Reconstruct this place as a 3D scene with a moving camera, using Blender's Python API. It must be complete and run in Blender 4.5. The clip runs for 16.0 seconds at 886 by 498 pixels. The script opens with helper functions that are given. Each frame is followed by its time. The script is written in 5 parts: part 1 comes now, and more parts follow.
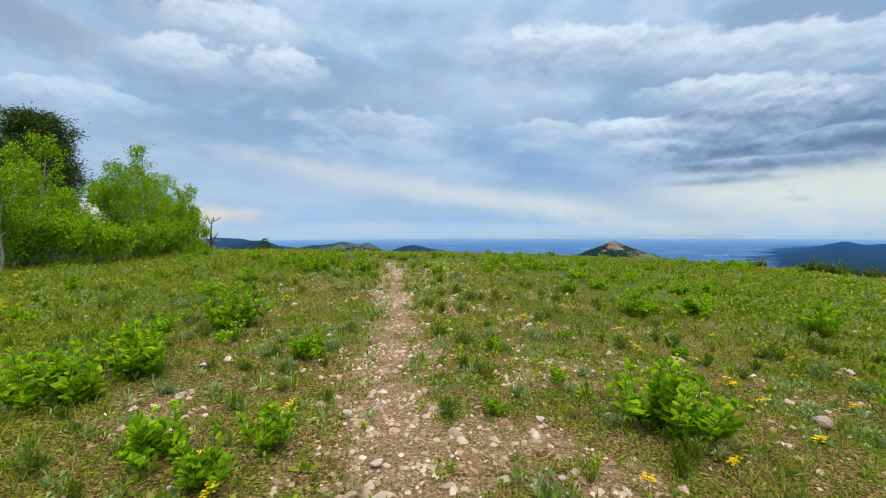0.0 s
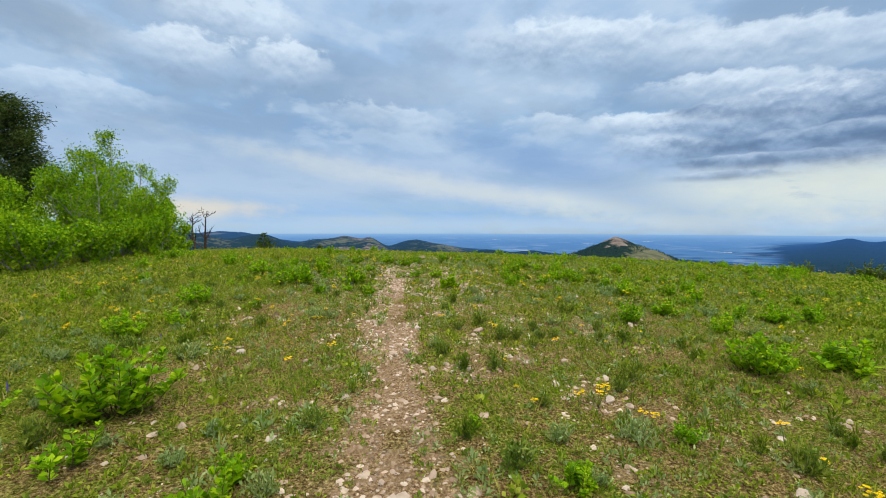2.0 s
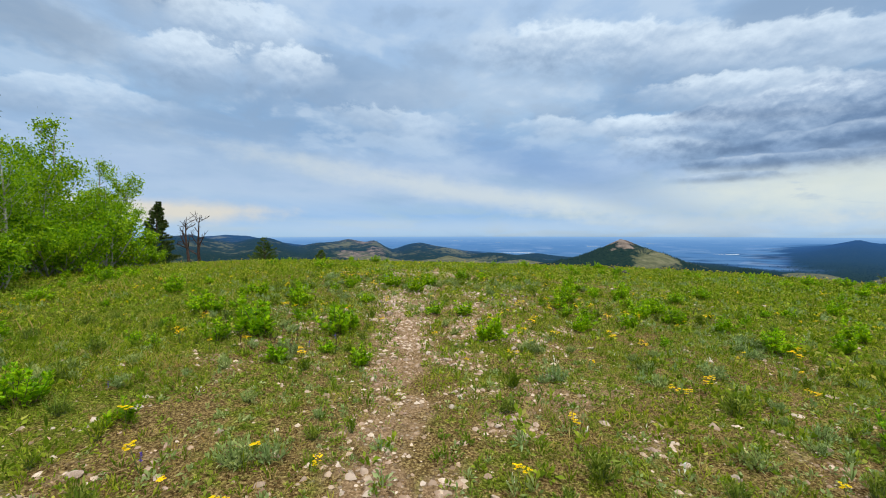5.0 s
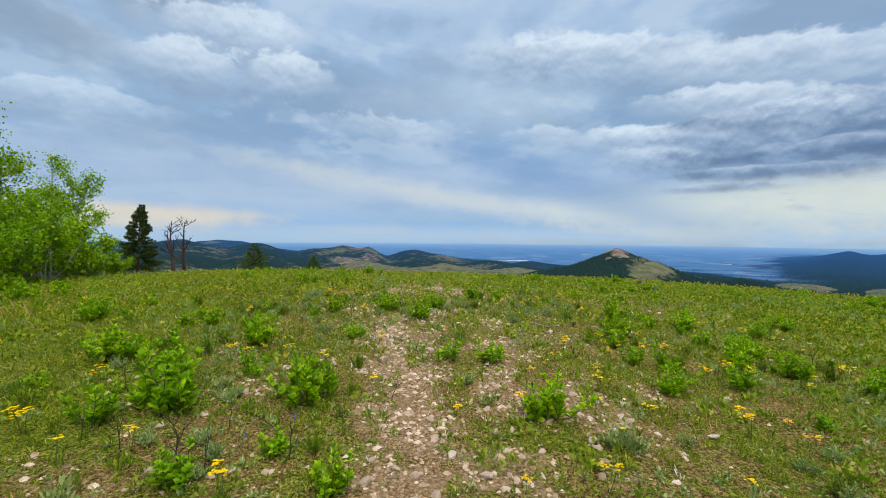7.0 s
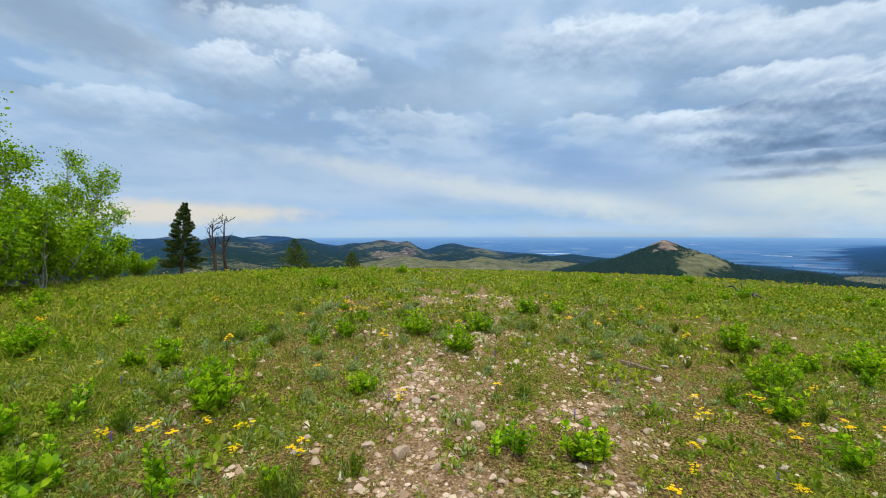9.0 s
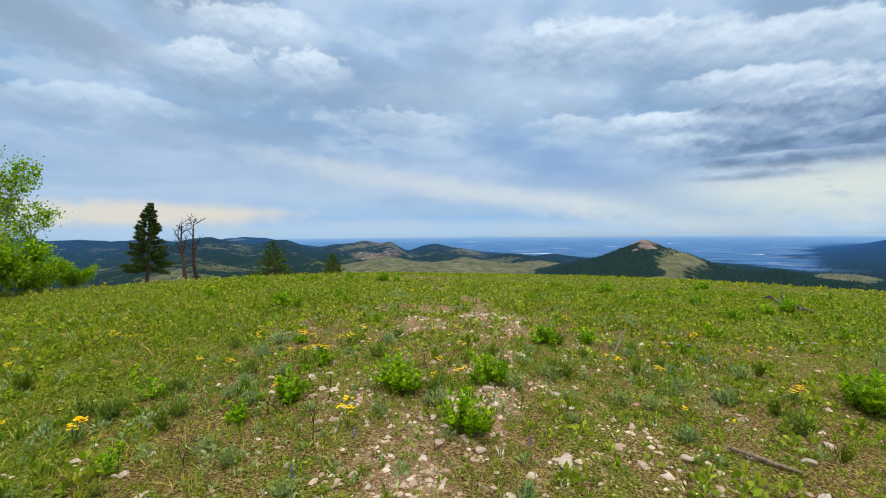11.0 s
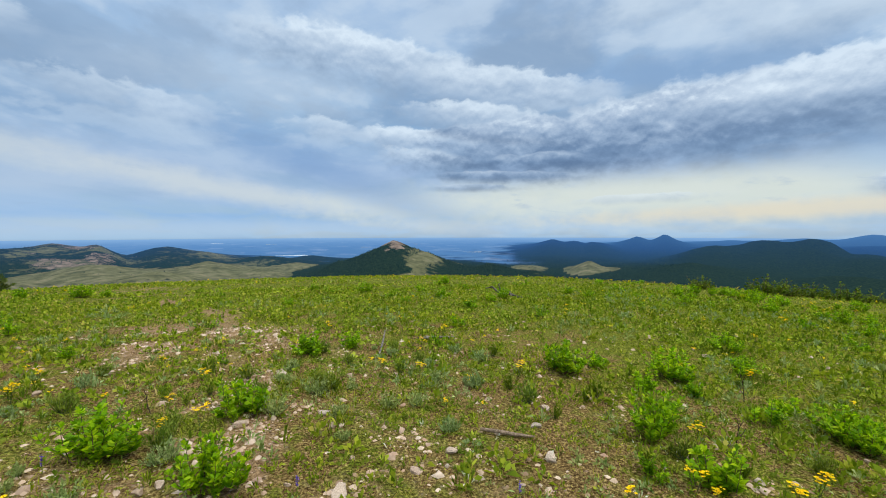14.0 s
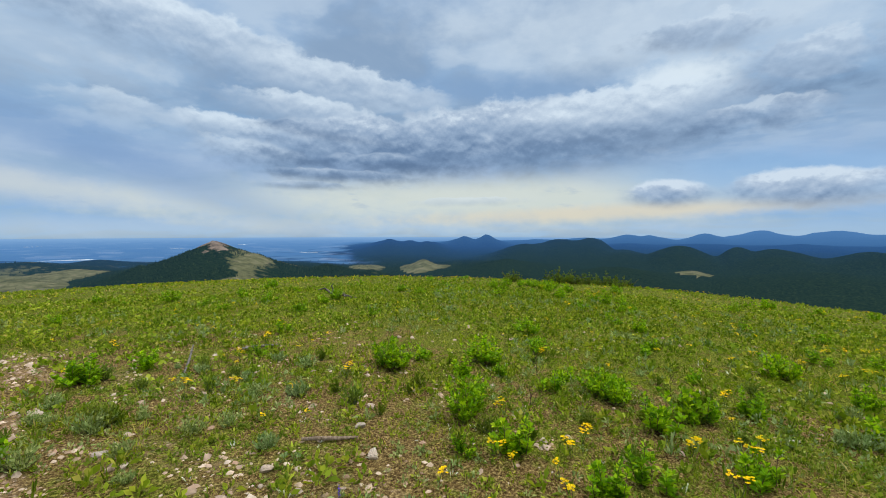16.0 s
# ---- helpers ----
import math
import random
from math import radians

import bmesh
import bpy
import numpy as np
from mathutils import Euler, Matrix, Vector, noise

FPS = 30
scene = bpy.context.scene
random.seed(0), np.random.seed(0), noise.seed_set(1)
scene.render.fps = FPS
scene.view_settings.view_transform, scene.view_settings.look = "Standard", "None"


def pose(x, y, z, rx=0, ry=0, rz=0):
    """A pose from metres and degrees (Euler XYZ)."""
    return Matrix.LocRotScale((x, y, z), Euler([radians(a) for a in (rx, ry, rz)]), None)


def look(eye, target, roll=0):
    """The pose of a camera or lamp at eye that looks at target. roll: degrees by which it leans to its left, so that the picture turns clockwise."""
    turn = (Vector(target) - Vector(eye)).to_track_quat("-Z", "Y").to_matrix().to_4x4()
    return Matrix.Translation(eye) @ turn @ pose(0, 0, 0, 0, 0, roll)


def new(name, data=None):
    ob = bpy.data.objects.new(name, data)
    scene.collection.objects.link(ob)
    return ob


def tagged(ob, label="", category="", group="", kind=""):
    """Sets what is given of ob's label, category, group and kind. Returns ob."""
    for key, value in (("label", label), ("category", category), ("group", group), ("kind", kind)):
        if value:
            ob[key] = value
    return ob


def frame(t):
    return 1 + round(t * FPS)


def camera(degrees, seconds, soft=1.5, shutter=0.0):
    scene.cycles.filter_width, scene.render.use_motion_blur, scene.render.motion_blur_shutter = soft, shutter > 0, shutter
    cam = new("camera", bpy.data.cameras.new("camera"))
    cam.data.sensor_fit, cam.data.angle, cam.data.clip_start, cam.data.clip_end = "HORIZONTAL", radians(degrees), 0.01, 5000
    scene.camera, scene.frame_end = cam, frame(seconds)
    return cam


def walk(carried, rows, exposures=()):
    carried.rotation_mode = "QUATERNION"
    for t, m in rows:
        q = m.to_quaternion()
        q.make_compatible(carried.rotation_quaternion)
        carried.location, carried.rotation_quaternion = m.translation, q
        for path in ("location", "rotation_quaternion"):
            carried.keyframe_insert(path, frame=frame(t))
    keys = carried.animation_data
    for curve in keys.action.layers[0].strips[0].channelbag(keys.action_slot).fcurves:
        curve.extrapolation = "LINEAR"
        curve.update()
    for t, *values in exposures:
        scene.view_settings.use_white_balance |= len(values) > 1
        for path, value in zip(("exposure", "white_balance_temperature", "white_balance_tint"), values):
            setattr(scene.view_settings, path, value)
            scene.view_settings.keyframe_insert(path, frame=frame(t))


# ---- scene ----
# ---- the walk ----
cam = camera(93.85, 16.0, soft=1.0)
walk(cam, [
    (0, look((-0.000, 0.000, 1.229), (-0.874, 9.955, 0.867), -0.25)),
    (0.5, look((-0.114, 0.527, 1.293), (-0.975, 10.486, 1.035), -0.36)),
    (1, look((-0.235, 1.079, 1.354), (-1.098, 11.038, 1.107), -0.25)),
    (1.5, look((-0.300, 1.652, 1.397), (-1.222, 11.603, 1.044), -0.03)),
    (2, look((-0.405, 2.217, 1.413), (-1.328, 12.162, 0.920), 0.08)),
    (2.5, look((-0.491, 2.768, 1.411), (-1.479, 12.702, 0.841), 0.18)),
    (3, look((-0.620, 3.294, 1.444), (-1.752, 13.214, 0.875), 0.31)),
    (3.5, look((-0.800, 3.816, 1.502), (-2.036, 13.726, 0.989), 0.37)),
    (4, look((-0.954, 4.339, 1.548), (-2.152, 14.257, 1.094), 0.04)),
    (6.5, look((-1.466, 6.870, 1.637), (-2.274, 16.829, 1.248), 0.43)),
    (7, look((-1.635, 7.359, 1.642), (-2.521, 17.317, 1.391), 0.45)),
    (7.5, look((-1.756, 7.859, 1.651), (-2.861, 17.795, 1.409), 0.37)),
    (8, look((-1.847, 8.358, 1.689), (-3.232, 18.256, 1.329), 0.35)),
    (8.5, look((-1.891, 8.883, 1.709), (-3.517, 18.739, 1.238), 0.01)),
    (9, look((-1.943, 9.345, 1.722), (-3.734, 19.175, 1.315), -0.20)),
    (11.5, look((-2.433, 11.448, 1.788), (-3.431, 21.390, 1.373), -0.74)),
    (12, look((-2.436, 11.557, 1.789), (-2.280, 21.545, 1.333), -0.69)),
    (12.5, look((-2.442, 11.568, 1.795), (-1.306, 21.492, 1.329), -0.61)),
    (13, look((-2.449, 11.563, 1.795), (-0.252, 21.308, 1.342), -0.46)),
    (13.5, look((-2.420, 11.544, 1.784), (0.779, 21.009, 1.368), -0.36)),
    (14, look((-2.401, 11.524, 1.789), (1.766, 20.606, 1.390), -0.12)),
    (14.5, look((-2.373, 11.514, 1.788), (2.690, 20.129, 1.406), 0.06)),
    (15, look((-2.348, 11.489, 1.794), (3.517, 19.580, 1.412), 0.18)),
    (15.5, look((-2.326, 11.469, 1.797), (4.276, 18.970, 1.408), 0.16)),
    (16, look((-2.295, 11.458, 1.794), (4.989, 18.297, 1.384), 0.05)),
], exposures=[(0.0, 0.0), (4.2, -0.01), (6.5, -0.06), (7.0, -0.09), (7.5, -0.03), (8.0, 0.0), (13.5, -0.02), (14.5, -0.12), (16.0, -0.16)])

# ---- light ----
SUN_UP, SUN_ROUND = radians(52), radians(150)  # height; turn from +y towards +x


class Nodes:
    """Short hand for node trees."""

    def __init__(self, tree):
        self.tree = tree

    def put(self, sock, value):
        if isinstance(value, bpy.types.NodeSocket):
            self.tree.links.new(value, sock)
        elif value is not None:
            sock.default_value = value

    def node(self, kind, **inputs):
        n = self.tree.nodes.new(kind)
        for key, value in inputs.items():
            self.put(n.inputs[key], value)
        return n

    def math(self, op, a, b=None, c=None, clamp=False):
        n = self.tree.nodes.new("ShaderNodeMath")
        n.operation, n.use_clamp = op, clamp
        for i, v in enumerate((a, b, c)):
            self.put(n.inputs[i], v)
        return n.outputs[0]

    def add(self, a, b):
        return self.math("ADD", a, b)

    def sub(self, a, b):
        return self.math("SUBTRACT", a, b)

    def mul(self, a, b):
        return self.math("MULTIPLY", a, b)

    def vec(self, x, y, z=0.0):
        return self.node("ShaderNodeCombineXYZ", X=x, Y=y, Z=z).outputs[0]

    def vmath(self, op, a, b):
        n = self.tree.nodes.new("ShaderNodeVectorMath")
        n.operation = op
        self.put(n.inputs[0], a), self.put(n.inputs[3 if op == "SCALE" else 1], b)
        return n.outputs[0]

    def noise(self, vector, scale, detail=4.0, rough=0.55, bend=0.0, colour=False):
        n = self.node("ShaderNodeTexNoise", Vector=vector, Scale=scale, Detail=detail, Roughness=rough, Distortion=bend)
        return n.outputs[1 if colour else 0]

    def span(self, v, a, b, lo=0.0, hi=1.0, smooth=True):
        n = self.tree.nodes.new("ShaderNodeMapRange")
        n.interpolation_type = "SMOOTHSTEP" if smooth else "LINEAR"
        for i, w in enumerate((v, a, b, lo, hi)):
            self.put(n.inputs[i], w)
        return n.outputs[0]

    def mix(self, f, a, b, blend="MIX"):
        n = self.tree.nodes.new("ShaderNodeMix")
        n.data_type, n.blend_type = "RGBA", blend
        self.put(n.inputs[0], f)
        for i, v in ((6, a), (7, b)):
            self.put(n.inputs[i], (*v, 1) if isinstance(v, tuple) and len(v) == 3 else v)
        return n.outputs[2]

    def ramp(self, f, stops):
        n = self.tree.nodes.new("ShaderNodeValToRGB")
        n.color_ramp.interpolation = "LINEAR"
        el = n.color_ramp.elements
        while len(el) < len(stops):
            el.new(0.5)
        for e, (at, c) in zip(el, stops):
            e.position, e.color = at, (*c, 1)
        self.put(n.inputs[0], f)
        return n.outputs[0]


def sky():
    world = bpy.data.worlds.new("sky")
    scene.world = world
    world.use_nodes = True
    k = Nodes(world.node_tree)
    world.node_tree.nodes.clear()
    way = k.node("ShaderNodeTexCoord").outputs["Generated"]
    s = k.node("ShaderNodeSeparateXYZ", Vector=way)
    x, y, z = s.outputs
    up = k.mul(k.math("ARCSINE", z), 57.2958)
    turn = k.mul(k.math("ARCTAN2", x, y), 57.2958)
    clear = k.node("ShaderNodeTexSky")
    clear.sky_type, clear.sun_disc, clear.sun_elevation, clear.sun_rotation = "NISHITA", False, SUN_UP, SUN_ROUND
    clear.altitude, clear.air_density, clear.dust_density = 2000, 1.0, 1.5
    blue = k.vmath("SCALE", clear.outputs[0], 0.085)
    # the cloud deck, as a layer overhead seen in perspective
    deep = k.math("MAXIMUM", k.add(z, 0.16), 0.05)
    qx, qy = k.math("DIVIDE", x, deep), k.math("DIVIDE", y, deep)
    flat = k.vec(k.add(k.mul(qx, 0.92), k.mul(qy, 0.38)), k.sub(k.mul(qy, 0.75), k.mul(qx, 0.35)), 3.7)
    flat_up = k.vmath("SCALE", flat, 0.945)
    puff, puff_up = (k.noise(v, 3.3, 9, 0.52, 0.2) for v in (flat, flat_up))
    broad, broad_up = (k.noise(v, 1.2, 5, 0.5, 0.3) for v in (flat, flat_up))
    relief = k.add(k.mul(k.sub(puff, puff_up), 0.8), k.mul(k.sub(broad, broad_up), 1.1))
    drift = k.noise(k.vec(k.mul(turn, 0.045), k.mul(k.add(up, k.mul(turn, 0.13)), 0.16), 1.3), 1.0, 8, 0.58, 0.5)
    wisp = k.noise(k.vec(k.mul(turn, 0.13), k.mul(k.add(up, k.mul(turn, 0.05)), 0.5), 8.0), 1.0, 8, 0.6, 0.3)
    curl = k.noise(k.vec(k.mul(turn, 0.16), k.mul(up, 0.26), 4.0), 1.0, 9, 0.56, 0.2)
    fine = k.noise(k.vec(k.mul(turn, 0.42), k.mul(up, 0.62), 2.0), 1.0, 7, 0.55, 0.1)
    fine_up = k.noise(k.vec(k.mul(turn, 0.42), k.mul(k.add(up, 0.5), 0.62), 2.0), 1.0, 7, 0.55, 0.1)
    curl_up = k.noise(k.vec(k.mul(turn, 0.16), k.mul(k.add(up, 1.0), 0.26), 4.0), 1.0, 9, 0.56, 0.2)
    base = k.ramp(k.math("DIVIDE", up, 40.0, clamp=True), [
        (0.0, (0.40, 0.55, 0.72)), (0.05, (0.33, 0.50, 0.74)), (0.12, (0.46, 0.56, 0.71)), (0.2, (0.39, 0.50, 0.69)),
        (0.36, (0.31, 0.46, 0.66)), (0.55, (0.38, 0.51, 0.70)), (0.75, (0.45, 0.56, 0.74)), (1.0, (0.54, 0.63, 0.78))])
    base = k.mix(k.span(broad, 0.55, 0.35, 0.0, 0.4), base, blue)
    cover = k.mix(k.span(broad, 0.60, 0.36, 0.0, 0.35), base, (0.31, 0.44, 0.63))
    cover = k.mix(k.span(drift, 0.47, 0.72, 0.0, 0.4), cover, (0.54, 0.63, 0.76))
    cover = k.mix(k.span(drift, 0.47, 0.25, 0.0, 0.4), cover, (0.28, 0.41, 0.61))
    high = k.span(up, 5.0, 16.0)
    cover = k.mix(k.mul(k.span(puff, 0.45, 0.70, 0.0, 0.3), high), cover, (0.58, 0.66, 0.78))
    cover = k.mix(k.mul(k.span(relief, 0.0, 0.15), k.mul(high, 0.4)), cover, (0.66, 0.72, 0.81))
    cover = k.mix(k.mul(k.span(relief, 0.0, -0.13), k.mul(high, 0.45)), cover, (0.31, 0.40, 0.54))

    ragged_edge = k.sub(k.add(k.mul(wisp, 0.2), k.add(k.mul(curl, 0.45), k.mul(fine, 0.35))), 0.5)
    billow = k.sub(k.add(k.mul(curl, 0.5), k.mul(fine, 0.5)), 0.5)
    tone = k.add(k.add(k.mul(k.sub(curl, 0.5), 1.5), k.mul(k.sub(fine, 0.5), 1.3)), k.add(k.mul(k.sub(curl, curl_up), 2.6), k.mul(k.sub(fine, fine_up), 2.4)))

    def distance(at, size, slope):
        """How far a direction lies from the middle of a cloud, 1 at its rim; and how high in it."""
        du = k.sub(turn, at[0])
        dv = k.math("DIVIDE", k.sub(up, k.add(k.mul(du, slope), at[1])), size[1])
        du = k.math("DIVIDE", du, size[0])
        return k.math("SQRT", k.add(k.mul(du, du), k.mul(dv, dv))), dv

    def veil(colour, at, size, slope, soft, ragged, most, cover):
        """A thin sheet or a gap in the deck; ragged: how far its rim wanders."""
        far, _ = distance(at, size, slope)
        return k.mix(k.mul(k.span(k.add(far, k.mul(ragged_edge, ragged)), 1.0 + soft, 1.0 - soft), most), cover, colour)

    def puff_cloud(at, size, slope, ragged, light, most, stops, cover):
        """A heap of cloud: a crisp light top and a soft dark foot."""
        far, dv = distance(at, size, slope)
        soft = k.span(dv, -0.7, 0.7, 0.75, 0.16)
        f = k.span(k.add(far, k.mul(billow, ragged)), k.add(1.0, soft), k.sub(1.0, soft))
        rise = k.add(k.add(dv, light), k.mul(tone, 0.55))
        return k.mix(k.mul(f, most), cover, k.ramp(k.span(rise, -1.0, 1.1, smooth=False), stops))

    for colour, at, size, slope, soft, ragged, most in (
            ((0.62, 0.68, 0.78), (10, 0.6), (70, 0.9), 0.0, 0.9, 0.8, 0.35),
            ((0.56, 0.63, 0.74), (-26, 8.0), (22, 2.6), -0.05, 0.8, 2.6, 0.35),
            ((0.80, 0.77, 0.70), (-2, 5.2), (25, 1.3), -0.16, 0.8, 2.6, 0.5),
            ((0.86, 0.72, 0.56), (-44, 2.4), (13, 1.3), 0.0, 0.6, 2.2, 0.8),
            ((0.82, 0.80, 0.68), (52, 4.3), (32, 3.0), 0.01, 0.7, 1.8, 0.8),
            ((0.86, 0.72, 0.54), (68, 2.5), (22, 0.9), 0.03, 0.7, 2.2, 0.75),
            ((0.30, 0.50, 0.78), (86, 6.4), (14, 2.4), -0.03, 0.7, 2.0, 0.7),
            ((0.19, 0.33, 0.58), (8, 8.6), (14, 2.1), -0.36, 0.9, 2.8, 0.5),
            ((0.26, 0.39, 0.60), (54, 18.6), (14, 1.7), -0.04, 0.7, 2.0, 0.7),
            ((0.29, 0.36, 0.47), (-52, 20.4), (10, 2.6), -0.1, 0.7, 2.6, 0.75),
            ((0.27, 0.34, 0.45), (-38, 26.5), (6, 2.8), 0.2, 0.7, 2.6, 0.75),
            ((0.31, 0.40, 0.54), (-33, 16.6), (7, 1.5), 0.0, 0.9, 2.6, 0.55),
            ((0.60, 0.66, 0.75), (0, 17.5), (12, 3.0), 0.0, 0.9, 2.6, 0.4),
            ((0.92, 0.95, 0.98), (76, 17.6), (5, 1.9), 0.1, 0.7, 3.2, 0.85),
            ((0.74, 0.79, 0.86), (72, 23.5), (22, 4.0), -0.1, 0.9, 2.6, 0.65)):
        cover = veil(colour, at, size, slope, soft, ragged, most, cover)
    pale = [(0.0, (0.30, 0.39, 0.53)), (0.35, (0.42, 0.51, 0.65)), (0.65, (0.58, 0.65, 0.76)), (1.0, (0.80, 0.85, 0.92))]
    dark = [(0.0, (0.13, 0.20, 0.33)), (0.3, (0.185, 0.27, 0.42)), (0.6, (0.34, 0.43, 0.58)), (0.85, (0.53, 0.60, 0.72)), (1.0, (0.74, 0.79, 0.87))]
    for at, size, slope, ragged, light, most, stops in (
            ((-32, 23.4), (8, 3.0), 0.0, 2.2, 0.4, 0.7, pale), ((14, 22.2), (16, 2.9), -0.11, 2.0, 0.15, 0.9, pale), ((34, 18.6), (12, 2.6), -0.12, 2.2, 0.2, 0.8, pale),
            ((-37, 19.2), (6.0, 2.5), 0.0, 2.8, 0.2, 0.75, pale), ((-26, 20.0), (5.2, 2.6), 0.0, 2.8, 0.3, 0.8, pale), ((-47, 13.5), (8, 1.8), 0.05, 2.6, 0.3, 0.5, pale),
            ((-12, 14.0), (8, 2.2), -0.1, 2.6, 0.3, 0.4, pale), ((29, 15.4), (8, 2.0), -0.1, 2.4, 0.25, 0.8, pale), ((19, 12.6), (5.2, 1.7), -0.05, 2.2, 0.35, 0.85, pale),
            ((23, 10.0), (6, 1.3), -0.1, 2.6, 0.3, 0.6, pale), ((9, 13.6), (4, 1.4), -0.1, 2.6, 0.4, 0.5, pale),
            ((36, 11.4), (13, 3.4), 0.02, 2.2, 0.1, 0.85, dark), ((57, 12.9), (24, 4.2), 0.06, 1.5, 0.1, 0.97, dark), ((70, 15.2), (12, 2.6), 0.04, 2.0, 0.55, 0.75, pale),
            ((33, 12.8), (8, 0.9), -0.08, 2.2, -0.3, 0.6, dark), ((37, 9.6), (7, 0.9), 0.0, 2.4, -0.3, 0.7, dark), ((33, 7.6), (8, 0.7), -0.02, 2.4, -0.2, 0.7, dark), ((28, 6.1), (5, 0.5), 0.0, 2.4, -0.2, 0.6, dark),
            ((79, 22.0), (6, 1.7), -0.1, 2.8, 0.2, 0.6, dark), ((88, 16.9), (5, 2.6), -0.1, 2.8, 0.2, 0.6, dark), ((84, 12.7), (6, 1.5), 0.0, 2.8, 0.3, 0.6, dark),
            ((50, 4.2), (7, 0.5), 0.03, 3.6, 0.3, 0.35, pale), ((75, 4.9), (4.0, 1.4), 0.0, 1.4, 0.65, 0.97, dark), ((88, 4.9), (5.8, 1.8), 0.0, 1.5, 0.6, 0.97, dark)):
        cover = puff_cloud(at, size, slope, ragged, light, most, stops, cover)
    cover = k.mix(k.mul(k.span(wisp, 0.58, 0.72, 0.0, 0.4), k.mul(k.span(up, 1.5, 4.0), k.span(up, 9.0, 5.0))), cover, (0.36, 0.46, 0.62))
    cover = k.mix(1.0, cover, (0.89, 0.98, 1.03), "MULTIPLY")
    below = k.span(up, -2.0, -0.4)
    cover = k.mix(below, (0.10, 0.13, 0.10), cover)
    cover = k.mix(k.span(up, 36.0, 60.0, 0.0, 0.8), cover, (0.76, 0.78, 0.76))
    lift = k.span(up, 36.0, 70.0, 1.0, 3.7)
    out = k.node("ShaderNodeBackground", Color=cover, Strength=k.mul(lift, 1.06))
    k.tree.links.new(out.outputs[0], k.node("ShaderNodeOutputWorld").inputs[0])


sky()
lamp = bpy.data.lights.new("sun", "SUN")
lamp.energy, lamp.angle, lamp.color = 1.5, radians(14), (1.0, 0.95, 0.88)
sun = new("sun", lamp)
sun.matrix_world = look((60 * math.sin(SUN_ROUND), 60 * math.cos(SUN_ROUND), 75), (0, 0, 0))

# ---- materials ----


def material(name, rough=0.85, gloss=0.2):
    m = bpy.data.materials.new(name)
    m.use_nodes = True
    k = Nodes(m.node_tree)
    shader = m.node_tree.nodes["Principled BSDF"]
    shader.inputs["Roughness"].default_value = rough
    shader.inputs["Specular IOR Level"].default_value = gloss
    return m, k, shader


def bumped(k, shader, height, strength, distance):
    b = k.node("ShaderNodeBump", Height=height, Strength=strength, Distance=distance)
    k.put(shader.inputs["Normal"], b.outputs[0])


def leafy(name, stops, rough=0.6, glow=0.35, patch=0.35):
    """Leaves and blades: one tone an island, light let through, and a drift of tone over the place."""
    m, k, shader = material(name, rough, 0.1)
    g = k.node("ShaderNodeNewGeometry")
    tone = k.ramp(g.outputs["Random Per Island"], stops)
    wide, close = k.noise(g.outputs["Position"], 0.9, 3), k.noise(g.outputs["Position"], 7.0, 2)
    tone = k.mix(k.span(wide, 0.35, 0.65, 0.0, patch), tone, k.mix(1.0, tone, (1.3, 1.02, 0.6), "MULTIPLY"))
    tone = k.mix(k.span(close, 0.4, 0.6, 0.0, patch * 1.6), tone, k.mix(1.0, tone, (0.62, 0.80, 0.8), "MULTIPLY"))
    each = k.node("ShaderNodeObjectInfo").outputs["Random"]
    tone = k.mix(1.0, tone, k.ramp(each, [(0.0, (0.86, 0.88, 0.85)), (1.0, (1.12, 1.08, 1.0))]), "MULTIPLY")
    k.put(shader.inputs["Base Color"], tone)
    lit = k.node("ShaderNodeBsdfTranslucent", Color=k.mix(1.0, tone, (1.15, 1.2, 0.7), "MULTIPLY"))
    both = k.node("ShaderNodeMixShader", Fac=glow)
    k.put(both.inputs[1], shader.outputs[0]), k.put(both.inputs[2], lit.outputs[0])
    k.put(m.node_tree.nodes["Material Output"].inputs[0], both.outputs[0])
    return m


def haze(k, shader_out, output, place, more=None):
    """Distant backdrop beyond the hilltop: painted haze, a blue emission mixed in by distance."""
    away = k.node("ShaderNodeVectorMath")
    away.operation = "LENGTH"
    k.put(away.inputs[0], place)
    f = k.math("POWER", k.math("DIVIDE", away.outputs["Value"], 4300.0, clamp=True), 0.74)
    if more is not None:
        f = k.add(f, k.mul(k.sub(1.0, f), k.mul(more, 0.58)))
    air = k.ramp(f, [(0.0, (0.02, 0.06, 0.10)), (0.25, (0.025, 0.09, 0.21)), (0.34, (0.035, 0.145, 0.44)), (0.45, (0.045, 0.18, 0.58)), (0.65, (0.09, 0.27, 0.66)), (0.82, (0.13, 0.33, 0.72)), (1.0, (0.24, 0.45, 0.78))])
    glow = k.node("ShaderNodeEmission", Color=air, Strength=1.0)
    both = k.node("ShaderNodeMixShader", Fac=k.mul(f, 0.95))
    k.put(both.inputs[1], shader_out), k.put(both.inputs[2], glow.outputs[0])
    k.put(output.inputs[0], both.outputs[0])


